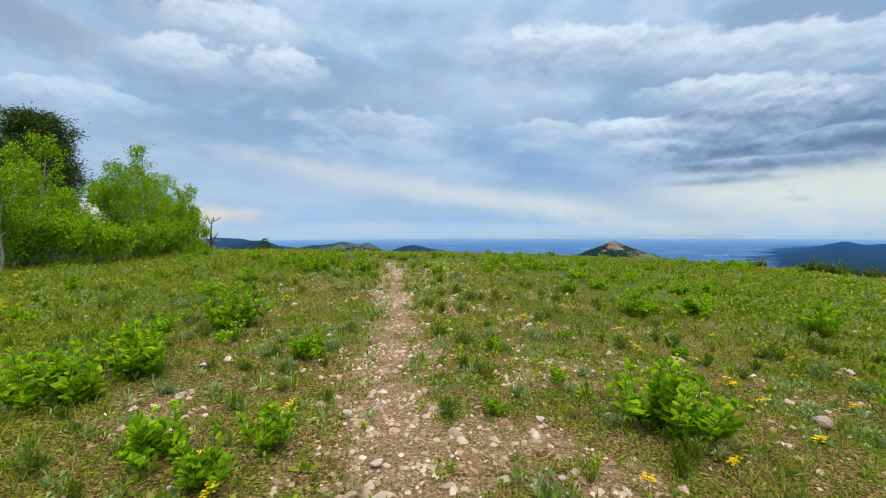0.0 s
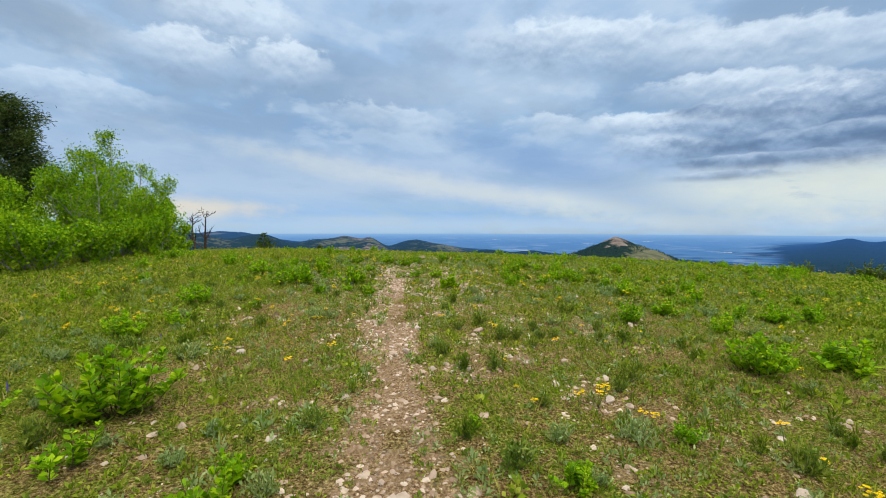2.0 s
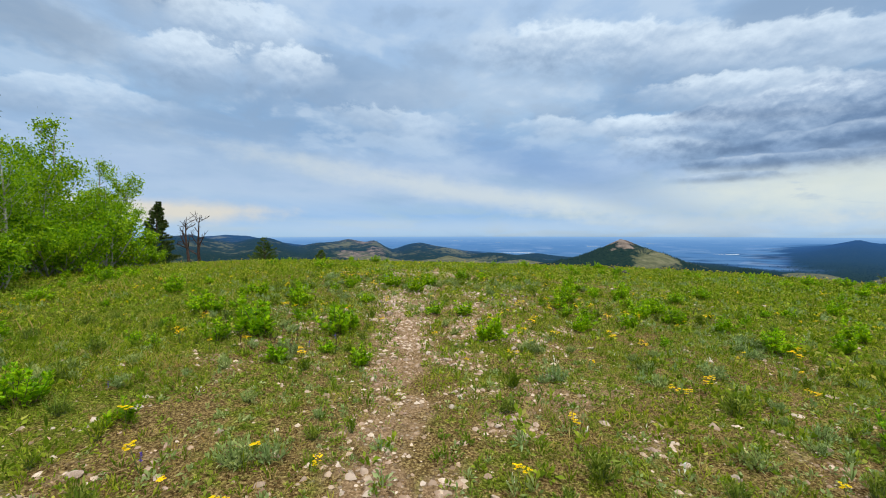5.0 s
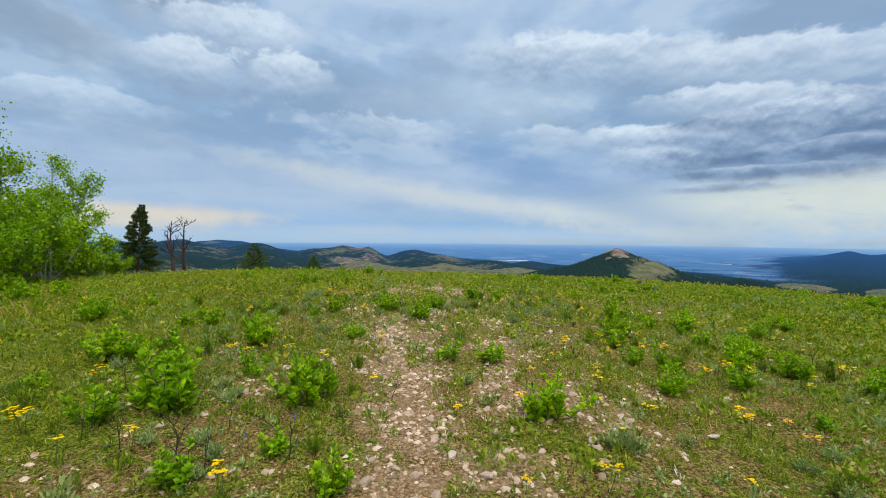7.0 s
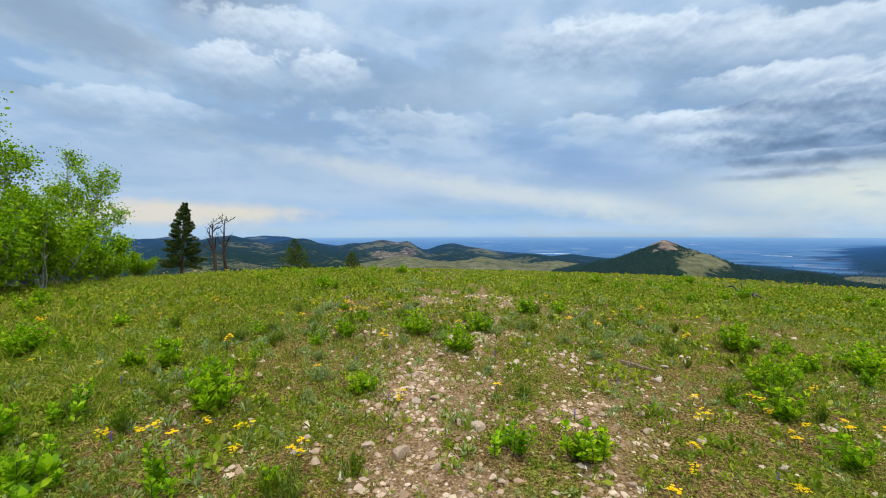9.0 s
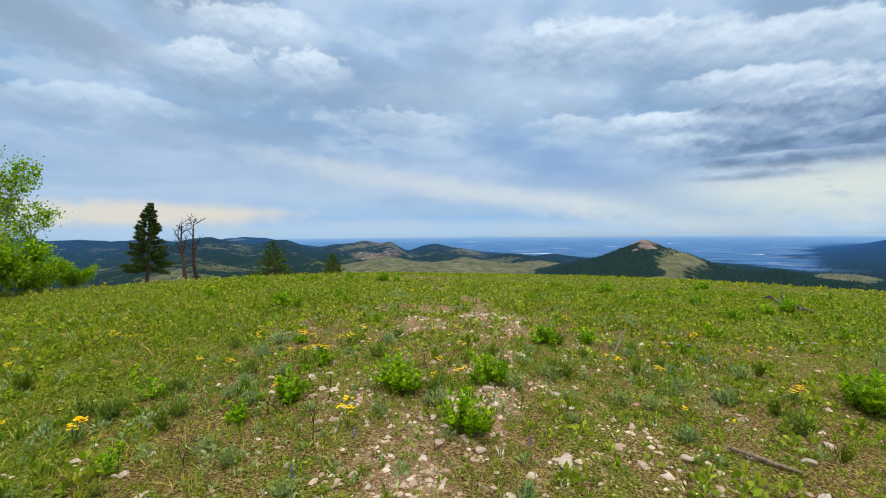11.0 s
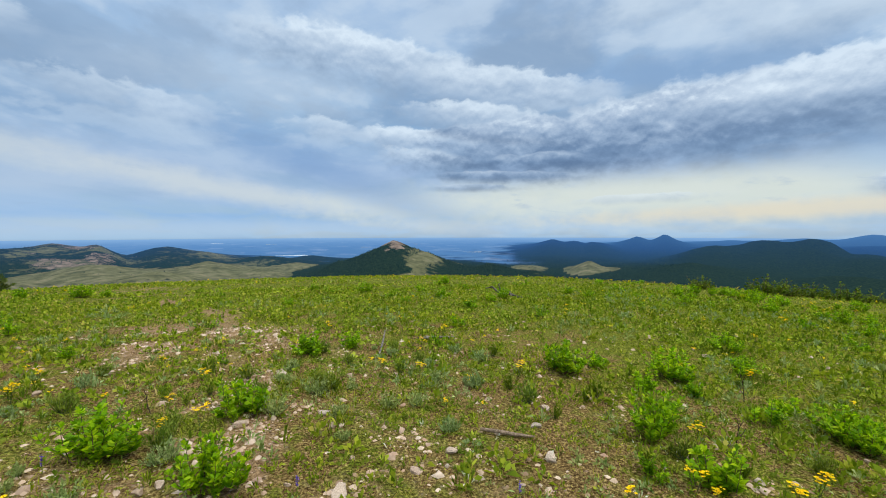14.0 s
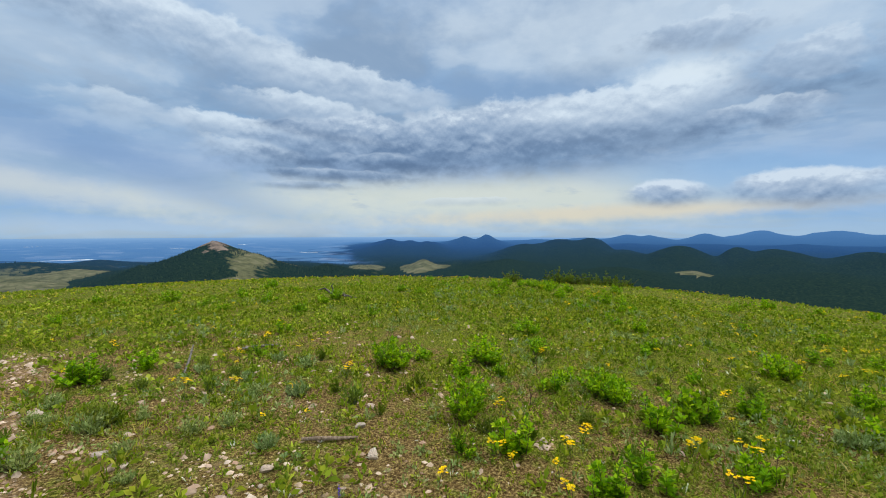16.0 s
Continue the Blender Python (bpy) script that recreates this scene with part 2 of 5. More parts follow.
def hill_soil():
    m, k, shader = material("hill_soil", 0.95, 0.03)
    place = k.node("ShaderNodeNewGeometry").outputs["Position"]
    bare = k.node("ShaderNodeAttribute")
    bare.attribute_name = "bare"
    fine, mid, big = k.noise(place, 48, 6, 0.75), k.noise(place, 9, 5, 0.6), k.noise(place, 1.3, 4)
    dirt = k.ramp(fine, [(0.36, (0.06, 0.028, 0.012)), (0.5, (0.25, 0.15, 0.07)), (0.64, (0.52, 0.36, 0.20))])
    dirt = k.mix(k.span(mid, 0.42, 0.6, 0.0, 0.5), dirt, (0.30, 0.19, 0.10))
    litter = k.ramp(fine, [(0.37, (0.03, 0.015, 0.005)), (0.5, (0.17, 0.105, 0.036)), (0.63, (0.45, 0.33, 0.13))])
    green = k.ramp(fine, [(0.37, (0.022, 0.024, 0.003)), (0.5, (0.11, 0.13, 0.010)), (0.63, (0.33, 0.33, 0.05))])
    lush = k.node("ShaderNodeAttribute")
    lush.attribute_name = "lush"
    litter = k.mix(k.span(k.add(k.add(k.mul(mid, 0.5), k.mul(big, 0.5)), k.mul(lush.outputs["Fac"], 0.20)), 0.46, 0.60), litter, green)
    cells = k.node("ShaderNodeTexVoronoi", Vector=place, Scale=26.0)
    grit = k.node("ShaderNodeTexVoronoi", Vector=place, Scale=60.0)
    chip = k.mix(k.span(cells.outputs["Distance"], 0.42, 0.3), dirt, k.ramp(k.node("ShaderNodeSeparateColor", Color=cells.outputs["Color"]).outputs[0], [(0.0, (0.22, 0.14, 0.085)), (1.0, (0.58, 0.44, 0.31))]))
    chip = k.mix(k.span(k.noise(place, 14, 3), 0.46, 0.56), dirt, chip)
    edge = k.span(k.add(bare.outputs["Fac"], k.mul(k.sub(mid, 0.5), 0.9)), 0.3, 0.62)
    k.put(shader.inputs["Base Color"], k.mix(edge, litter, chip))
    relief = k.add(k.mul(fine, 0.5), k.add(k.mul(k.span(cells.outputs["Distance"], 0.5, 0.15), 0.5), k.mul(k.span(grit.outputs["Distance"], 0.5, 0.1), 0.25)))
    bumped(k, shader, relief, 1.0, 0.03)
    return m


def far_land():
    m, k, shader = material("far_land", 1.0, 0.0)
    place = k.node("ShaderNodeNewGeometry").outputs["Position"]
    read = {}
    for name in ("wood", "rock", "plain"):
        a = k.node("ShaderNodeAttribute")
        a.attribute_name = name
        read[name] = a.outputs["Fac"]
    n1, n2, n3 = k.noise(place, 0.012, 7, 0.62), k.noise(place, 0.09, 5, 0.6), k.noise(place, 0.5, 4)
    wood = k.ramp(n3, [(0.3, (0.006, 0.014, 0.007)), (0.55, (0.016, 0.030, 0.012)), (0.75, (0.035, 0.052, 0.018))])
    meadow = k.ramp(n2, [(0.3, (0.065, 0.066, 0.026)), (0.5, (0.145, 0.14, 0.06)), (0.7, (0.25, 0.21, 0.12))])
    stone = k.ramp(n2, [(0.3, (0.10, 0.07, 0.05)), (0.55, (0.22, 0.16, 0.115)), (0.75, (0.34, 0.26, 0.20))])
    land = k.mix(k.span(k.add(read["wood"], k.add(k.mul(k.sub(n1, 0.5), 1.7), k.mul(k.sub(n2, 0.5), 1.3))), 0.40, 0.60), meadow, wood)
    land = k.mix(k.span(k.add(read["rock"], k.add(k.mul(k.sub(n2, 0.5), 1.2), k.mul(k.sub(n3, 0.5), 0.6))), 0.45, 0.6), land, stone)
    wide = k.vmath("MULTIPLY", place, (1.0, 0.45, 1.0))
    fields = k.node("ShaderNodeTexVoronoi", Vector=wide, Scale=0.02)
    plain = k.ramp(k.node("ShaderNodeSeparateColor", Color=fields.outputs["Color"]).outputs[1], [(0.0, (0.025, 0.045, 0.03)), (0.45, (0.06, 0.085, 0.05)), (0.8, (0.10, 0.13, 0.085)), (1.0, (0.27, 0.28, 0.24))])
    plain = k.mix(k.span(n1, 0.4, 0.62, 0.0, 0.8), plain, (0.035, 0.06, 0.04))
    k.put(shader.inputs["Base Color"], k.mix(read["plain"], land, plain))
    bumped(k, shader, k.add(n2, k.mul(n3, 0.4)), 1.0, 4.0)
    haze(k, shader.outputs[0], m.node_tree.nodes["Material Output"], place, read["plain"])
    return m


def stone_mat(name, stops, rough=0.85):
    m, k, shader = material(name, rough)
    place = k.node("ShaderNodeTexCoord").outputs["Object"]
    each = k.node("ShaderNodeObjectInfo").outputs["Random"]
    island = k.node("ShaderNodeNewGeometry").outputs["Random Per Island"]
    tone = k.ramp(k.math("FRACT", k.add(each, island)), stops)
    n, fine = k.noise(place, 14, 5, 0.6), k.noise(place, 70, 5, 0.65)
    tone = k.mix(1.0, tone, k.ramp(n, [(0.3, (0.72, 0.70, 0.66)), (0.55, (1, 1, 1)), (0.75, (1.16, 1.12, 1.06))]), "MULTIPLY")
    tone = k.mix(k.span(fine, 0.6, 0.72, 0.0, 0.5), tone, (0.20, 0.18, 0.13))
    k.put(shader.inputs["Base Color"], tone)
    bumped(k, shader, k.add(n, k.mul(fine, 0.4)), 0.7, 0.012)
    return m


def bark(name, dark, light, scale=18.0, across=0.25):
    m, k, shader = material(name, 0.92)
    place = k.node("ShaderNodeTexCoord").outputs["Object"]
    along = k.vmath("MULTIPLY", place, (1.0, 1.0, across))
    n, fine = k.noise(along, scale, 6, 0.65), k.noise(place, scale * 5, 4)
    k.put(shader.inputs["Base Color"], k.ramp(k.add(k.mul(n, 0.75), k.mul(fine, 0.25)), [(0.36, dark), (0.62, light)]))
    bumped(k, shader, n, 0.9, 0.03)
    return m


def far_wood():
    m, k, shader = material("far_wood", 1.0, 0.0)
    g = k.node("ShaderNodeNewGeometry")
    k.put(shader.inputs["Base Color"], k.ramp(g.outputs["Random Per Island"], [(0.0, (0.008, 0.018, 0.008)), (0.7, (0.018, 0.034, 0.014)), (1.0, (0.035, 0.055, 0.02))]))
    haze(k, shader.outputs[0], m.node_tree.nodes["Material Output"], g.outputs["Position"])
    return m


def plain_mat(name, colour, rough=0.6):
    m, k, shader = material(name, rough)
    n = k.noise(k.node("ShaderNodeTexCoord").outputs["Object"], 40, 3)
    k.put(shader.inputs["Base Color"], k.mix(k.span(n, 0.3, 0.7), tuple(c * 0.8 for c in colour), tuple(min(1, c * 1.15) for c in colour)))
    return m


SOIL, FAR, FAR_WOOD = hill_soil(), far_land(), far_wood()
GRASS = leafy("grass", [(0.0, (0.10, 0.17, 0.005)), (0.4, (0.19, 0.28, 0.010)), (0.72, (0.33, 0.38, 0.025)), (0.88, (0.40, 0.36, 0.07)), (1.0, (0.52, 0.41, 0.14))])
STRAW = leafy("straw", [(0.0, (0.34, 0.24, 0.07)), (0.6, (0.52, 0.40, 0.16)), (1.0, (0.26, 0.15, 0.05))], glow=0.2)
SAGE = leafy("sage", [(0.0, (0.18, 0.25, 0.07)), (0.5, (0.32, 0.40, 0.15)), (1.0, (0.47, 0.53, 0.26))], 0.8, 0.25)
CREEPER = leafy("creeper", [(0.0, (0.085, 0.14, 0.012)), (0.5, (0.20, 0.27, 0.03)), (1.0, (0.36, 0.40, 0.08))], 0.7, 0.3)
FIELD = leafy("field_leaf", [(0.0, (0.10, 0.16, 0.008)), (0.5, (0.25, 0.34, 0.018)), (0.85, (0.44, 0.50, 0.05)), (1.0, (0.50, 0.42, 0.12))], 0.6, 0.35)
RUSH = leafy("rush", [(0.0, (0.065, 0.11, 0.005)), (0.6, (0.14, 0.21, 0.010)), (1.0, (0.26, 0.31, 0.03))], 0.6, 0.3)
HERB = leafy("herb", [(0.0, (0.08, 0.19, 0.002)), (0.5, (0.23, 0.43, 0.004)), (1.0, (0.52, 0.68, 0.015))], 0.42, 0.44)
ASPEN = leafy("aspen_leaf", [(0.0, (0.07, 0.17, 0.003)), (0.5, (0.21, 0.37, 0.006)), (1.0, (0.44, 0.60, 0.016))], 0.45, 0.42)
NEEDLE = leafy("needles", [(0.0, (0.03, 0.055, 0.014)), (0.6, (0.075, 0.11, 0.03)), (1.0, (0.15, 0.18, 0.055))], 0.6, 0.25)
YOUNG = leafy("young_needles", [(0.0, (0.035, 0.07, 0.008)), (0.6, (0.10, 0.15, 0.018)), (1.0, (0.18, 0.23, 0.03))], 0.6, 0.2)
YELLOW = leafy("yellow_petal", [(0.0, (0.87, 0.56, 0.003)), (1.0, (0.95, 0.74, 0.006))], 0.6, 0.3, 0.0)
PURPLE = leafy("purple_petal", [(0.0, (0.10, 0.06, 0.42)), (1.0, (0.24, 0.12, 0.62))], 0.6, 0.3, 0.0)
WHITE = leafy("white_petal", [(0.0, (0.70, 0.70, 0.62)), (1.0, (0.85, 0.85, 0.80))], 0.6, 0.3, 0.0)
STEM = plain_mat("stem", (0.10, 0.13, 0.04), 0.7)
WOODY = plain_mat("woody_stem", (0.13, 0.08, 0.05), 0.8)
ROCK = stone_mat("rock", [(0.0, (0.38, 0.265, 0.18)), (0.35, (0.48, 0.35, 0.25)), (0.75, (0.62, 0.49, 0.38)), (0.9, (0.42, 0.275, 0.19)), (1.0, (0.45, 0.37, 0.29))])
PEBBLE = stone_mat("pebble", [(0.0, (0.24, 0.15, 0.09)), (0.4, (0.46, 0.32, 0.21)), (0.8, (0.66, 0.52, 0.39)), (1.0, (0.38, 0.23, 0.15))])
GREY_WOOD = bark("grey_wood", (0.05, 0.042, 0.036), (0.30, 0.26, 0.22), 30, 0.4)
BROWN_WOOD = bark("brown_wood", (0.12, 0.08, 0.05), (0.40, 0.29, 0.20), 40, 0.4)
CHARRED = bark("charred_wood", (0.010, 0.008, 0.007), (0.24, 0.20, 0.16), 9, 0.5)
DEAD_BARK = bark("dead_bark", (0.015, 0.010, 0.008), (0.095, 0.055, 0.042), 9, 0.3)
PINE_BARK = bark("pine_bark", (0.03, 0.02, 0.015), (0.17, 0.10, 0.07), 10, 0.3)
ASPEN_BARK = bark("aspen_bark", (0.16, 0.13, 0.09), (0.50, 0.47, 0.38), 7, 1.6)

# ---- meshes ----


def mesh(name, verts, faces, mat=None, smooth=False):
    """A mesh from arrays: verts n x 3, faces m x k."""
    verts, faces = np.asarray(verts, float).reshape(-1, 3), np.asarray(faces, np.int32)
    me = bpy.data.meshes.new(name)
    me.vertices.add(len(verts))
    me.vertices.foreach_set("co", verts.ravel())
    me.loops.add(faces.size)
    me.loops.foreach_set("vertex_index", faces.ravel())
    me.polygons.add(len(faces))
    me.polygons.foreach_set("loop_start", np.arange(0, faces.size, faces.shape[1], dtype=np.int32))
    me.update(calc_edges=True)
    me.validate()
    if smooth:
        me.shade_smooth()
    if mat:
        me.materials.append(mat)
    return me


def part(name, me, parent, label=""):
    ob = new(name, me)
    ob.parent = parent
    return tagged(ob, label)


rng = np.random.default_rng(7)


def lattice(ix, iy, seed):
    h = (ix.astype(np.int64) * 374761393 + iy.astype(np.int64) * 668265263 + seed * 974634777) & 0xFFFFFFFF
    h = ((h ^ (h >> 13)) * 1274126177) & 0xFFFFFFFF
    return ((h ^ (h >> 16)) & 0xFFFF) / 65535.0


def value(x, y, seed=1):
    ix, iy = np.floor(x), np.floor(y)
    fx, fy = x - ix, y - iy
    fx, fy = fx * fx * (3 - 2 * fx), fy * fy * (3 - 2 * fy)
    a, b = lattice(ix, iy, seed), lattice(ix + 1, iy, seed)
    c, d = lattice(ix, iy + 1, seed), lattice(ix + 1, iy + 1, seed)
    return a + (b - a) * fx + (c - a) * fy + (a - b - c + d) * fx * fy


def fbm(x, y, octaves=4, seed=1):
    total, size, weight = 0.0, 0.0, 1.0
    for o in range(octaves):
        total, size = total + weight * value(x * 2**o + 17 * o, y * 2**o - 9 * o, seed + o), size + weight
        weight *= 0.5
    return total / size


def step(v, a, b):
    s = np.clip((v - a) / (b - a), 0, 1)
    return s * s * (3 - 2 * s)


# ---- the ground ----
EYE = (-2.35, 11.5, 1.79)  # where the walk ends, the centre of the far view


def hilltop(x, y):
    u, v = (x + 2) / 20, (y - 14) / 20
    r2, left = u * u + v * v, np.maximum(0, -u - 0.4)
    z = 1.178 - 1.95 * u - 0.577 * v + 0.43 * u * v / (1 + 0.3 * r2)
    z = z - 0.97 * (np.sqrt(1 + ((u - 0.9) / 0.6) ** 2) - 1) - 0.952 * (np.sqrt(1 + ((v - 0.338) / 0.6) ** 2) - 1)
    return z - 4.6 * left**2 / (1 + left)


# hills: bearing to the right of +y in degrees, height of the top above the eye's level in degrees, distance, half width in degrees, half depth
LEFT_HILLS = [(-55, -0.3, 1150, 8, 330), (-49, -0.5, 1200, 6, 300), (-44, -0.5, 1150, 6, 330), (-38, -0.4, 950, 7, 330), (-33.6, -0.5, 1300, 8, 260), (-29.5, -0.8, 900, 5, 280), (-22.2, -1.4, 900, 5, 250),
              (-18.6, -1.15, 900, 4.2, 200), (-15.4, -1.35, 880, 2.6, 180), (-9, -1.6, 950, 4, 230), (-6, -2.2, 900, 4, 200), (1, -3.0, 800, 6, 140),
              (7, -2.95, 900, 3, 80), (12, -3.4, 850, 4, 80)]
MEADOW_HILLS = [(-40, -3.0, 560, 8, 150), (-31, -2.7, 620, 4, 90), (-25, -3.7, 500, 6, 110), (-15, -3.1, 560, 6.5, 120), (-5, -3.5, 580, 6, 120), (-10, -4.4, 450, 8, 90), (5, -3.95, 640, 4.5, 90), (0.5, -4.6, 520, 5, 80), (36, -4.6, 600, 2.4, 100), (44.2, -3.85, 620, 2.2, 80),
                (47, -4.6, 600, 4, 80), (78, -4.6, 520, 4, 50)]
CONE = [(17.9, -0.98, 470, 7.0, 140), (22.5, -2.95, 455, 5.0, 110), (31, -4.45, 420, 6.5, 120), (10.5, -4.2, 450, 4, 90), (37, -5.2, 400, 5, 90)]
DARK_HILLS = [(29.5, -4.3, 900, 2.4, 120), (31.6, -3.5, 950, 2.0, 110), (33.6, -2.75, 1200, 2.4, 180), (36.2, -2.3, 1350, 2.2, 220), (39.5, -0.85, 1500, 2.4, 330), (42.2, -0.95, 1500, 1.9, 300), (44.6, -1.15, 1450, 2.2, 300), (49.7, -0.55, 2000, 1.7, 300),
              (52.8, -0.4, 2000, 1.6, 300), (60, -1.75, 1500, 6, 330), (71, -1.45, 1650, 5, 400), (79, -1.35, 1700, 6, 400), (88, -1.3, 1700, 6, 400), (97, -1.2, 1700, 7, 400)]
NEAR_HILLS = [(58.5, -1.65, 900, 4.5, 200), (63.0, -1.2, 900, 4.5, 190), (66.4, -1.05, 880, 3.4, 170), (70.5, -2.3, 800, 4.5, 160), (76.5, -1.95, 760, 4.5, 150), (82.2, -1.8, 760, 2.2, 90),
              (86, -1.9, 740, 4.5, 150), (94, -1.95, 740, 7, 150)]
LOW_HILLS = [(56, -3.9, 560, 9, 170), (70, -4.5, 450, 9, 140), (90, -4.2, 500, 12, 170), (110, -2.5, 800, 14, 250)]
FAR_HILLS = [(60, -0.95, 2500, 4, 300), (66, -0.72, 2600, 4, 300), (70.8, -0.3, 2600, 2.4, 300), (73.2, -0.35, 2600, 2.6, 300), (79.3, -0.08, 2700, 2, 300),
             (84.5, 0.12, 2900, 3.4, 320), (90.5, 0.12, 2900, 4, 320), (98, 0.3, 2900, 6, 350)]
BASE = -60.0


def bumps(hills, turn, r, sharp=1.3):
    total = 0.0
    for at, rise, away, wide, deep in hills:
        high = max(2.0, EYE[2] + away * math.tan(radians(rise)) - BASE)
        d = np.sqrt(((turn - at) / wide) ** 2 + ((r - away) / deep) ** 2)
        total = total + (high * np.exp(-0.72 * d**sharp)) ** 7
    return total ** (1 / 7)


def ground_z(x, y):
    """The height of the land, and how far it is wooded, rocky or plain."""
    x, y = np.asarray(x, float), np.asarray(y, float)
    dx, dy = x - EYE[0], y - EYE[1]
    r, turn = np.hypot(dx, dy), np.degrees(np.arctan2(dx, dy))
    near = hilltop(x, y) + 0.05 * (fbm(x * 0.7, y * 0.7, 3, 5) - 0.5) + 0.025 * (fbm(x * 4, y * 4, 3, 9) - 0.5)
    kinds = [bumps(h, turn, r, p) for h, p in ((LEFT_HILLS, 1.6), (MEADOW_HILLS, 1.4), (CONE, 1.14), (DARK_HILLS, 1.3), (LOW_HILLS, 1.3), (FAR_HILLS, 1.3), (NEAR_HILLS, 2.0))]
    stack = np.stack([np.broadcast_to(k, r.shape) for k in kinds])
    tall = (stack**7).sum(0) ** (1 / 7)
    crag = fbm(dx * 0.016, dy * 0.016, 6, 3)
    rough = np.where(turn > 32, 0.38, 0.22)
    spur = 1 - np.abs(2 * fbm(dx * 0.007, dy * 0.007, 5, 13) - 1) * 2.2
    far = BASE + tall * (1 + rough * (crag - 0.5) + 0.10 * (spur - 0.4)) - 1.5 * np.abs(fbm(dx * 0.02, dy * 0.02, 4, 8) - 0.5) * step(tall, 3, 12)
    z = near + (far - near) * step(r, 70, 260)
    most = stack.argmax(0)
    wood = np.choose(most, [0.60, 0.16, 0.84, 1.4, 1.4, 1.2, 1.35])
    wood = np.where((most == 1) & (turn < -22), 0.62, wood) + np.where((most == 0) & (turn < -22), 0.12, 0.0) + 0.3 * step(tall, 14, 4)
    drift = turn + 8.0 * (fbm(dx * 0.03, dy * 0.03, 4, 15) - 0.5)
    sunny = (most == 2) * step(drift, 17.8, 20.5) * step(drift, 27.5, 24) * step(z + 26 * (crag - 0.5), -48, -28)
    wood = wood - 0.6 * sunny
    rock = np.where(most == 2, step(z + 24 * (crag - 0.5), -26, -12) * step(turn, 22.5, 18.5) * 0.75, 0.0) + np.where(most == 0, 0.2 + 0.34 * step(np.abs(turn + 17.0), 4.5, 2.5) * step(crag, 0.35, 0.55), 0.0)
    rock = rock + np.where(most == 3, 0.1, 0)
    return z, wood, rock, step(tall + 9.0 * (crag - 0.5), 5.5, 1.5) * step(r, 600, 760) * np.maximum(step(turn, 39, 33), step(r, 2300, 2700))


def trail_x(y):
    return -0.02 - 0.2 * y - 0.0012 * y * y + 0.07 * np.sin(y * 1.3)


def bare(x, y):
    """How bare the soil is: the trodden trail, the stony patch where it ends, and thin places."""
    off = x - trail_x(y)
    wide = 0.22 + 0.34 * fbm(y * 1.1, y * 0 + 3, 3, 21) + 0.10 * step(y, 9.5, 13)
    rag = fbm(x * 3.1, y * 3.1, 4, 23)
    trail = np.exp(-((off / wide) ** 2)) * step(y, 15.5, 12.5) * (0.35 + 0.65 * step(rag, 0.3, 0.55))
    end = 0.42 * np.exp(-(((x + 2.0) / 2.2) ** 2 + ((y - 13.9) / 1.0) ** 2))
    thin = step(fbm(x * 1.9, y * 1.9, 4, 33), 0.52, 0.74) * 0.5 * np.exp(-((np.abs(off) / 7) ** 2)) * step(y, 24, 14)
    side = 0.6 * np.exp(-(((off - 0.9) / 1.9) ** 2)) * step(fbm(x * 2.1, y * 2.1, 3, 35), 0.42, 0.66)
    thin = thin * step(off, -4.5, -1.5)
    return np.clip(np.maximum(np.maximum(trail, end * step(fbm(x * 2.6, y * 2.6, 4, 37), 0.42, 0.6)), np.maximum(thin, side)), 0, 1)


def lush(x, y):
    """Where the grass stands thick: away from the trail, most of all towards the grove."""
    off = x - trail_x(y)
    return np.clip(step(off, -1.6, -3.8) + 0.8 * step(y, 17, 22) + 0.8 * step(off, 3.5, 8), 0, 1)


def make_ground():
    turns = np.radians(np.concatenate([np.arange(-64, 104, 0.42), np.arange(104, 296, 4.0)]))
    rings = [0.002]
    while rings[-1] < 4900:
        r = rings[-1]
        rings.append(r + (0.09 + 0.018 * r if r < 70 else 0.024 * r))
    rings = np.array(rings)
    x, y = np.outer(rings, np.sin(turns)), np.outer(rings, np.cos(turns)) + 0.4
    z, wood, rock, plain = ground_z(x, y)
    n, m = len(rings), len(turns)
    i, j = np.meshgrid(np.arange(n - 1), np.arange(m), indexing="ij")
    j2 = (j + 1) % m
    faces = np.stack([i * m + j, i * m + j2, (i + 1) * m + j2, (i + 1) * m + j], -1).reshape(-1, 4)
    verts = np.stack([x, y, z], -1).reshape(-1, 3)
    me = mesh("ground", verts, faces, SOIL, True)
    me.materials.append(FAR)
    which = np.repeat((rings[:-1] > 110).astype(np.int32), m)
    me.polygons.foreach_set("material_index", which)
    for name, values in (("wood", wood), ("rock", rock), ("plain", plain), ("bare", bare(x, y)), ("lush", lush(x, y))):
        me.attributes.new(name, "FLOAT", "POINT").data.foreach_set("value", values.ravel())
    return tagged(new("ground", me), "grassy hilltop with a stony footpath, hills and plain beyond", "ground", kind="structure")


make_ground()


def lake(at, away, wide, deep):
    bm = bmesh.new()
    ring = []
    for i in range(40):
        a = 2 * math.pi * i / 40
        s = 1 + 0.25 * math.sin(3 * a + at) + 0.12 * math.sin(5 * a)
        t = radians(at) + wide * s * math.cos(a) / away
        r = away + deep * s * math.sin(a)
        ring.append(bm.verts.new((EYE[0] + r * math.sin(t), EYE[1] + r * math.cos(t), BASE + 1.2)))
    bm.faces.new(ring)
    me = bpy.data.meshes.new("lake")
    bm.to_mesh(me)
    bm.free()
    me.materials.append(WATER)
    tagged(new("lake", me), "lake on the hazy plain, pale sky reflection painted in its colour", "lake", "lakes", "structure")


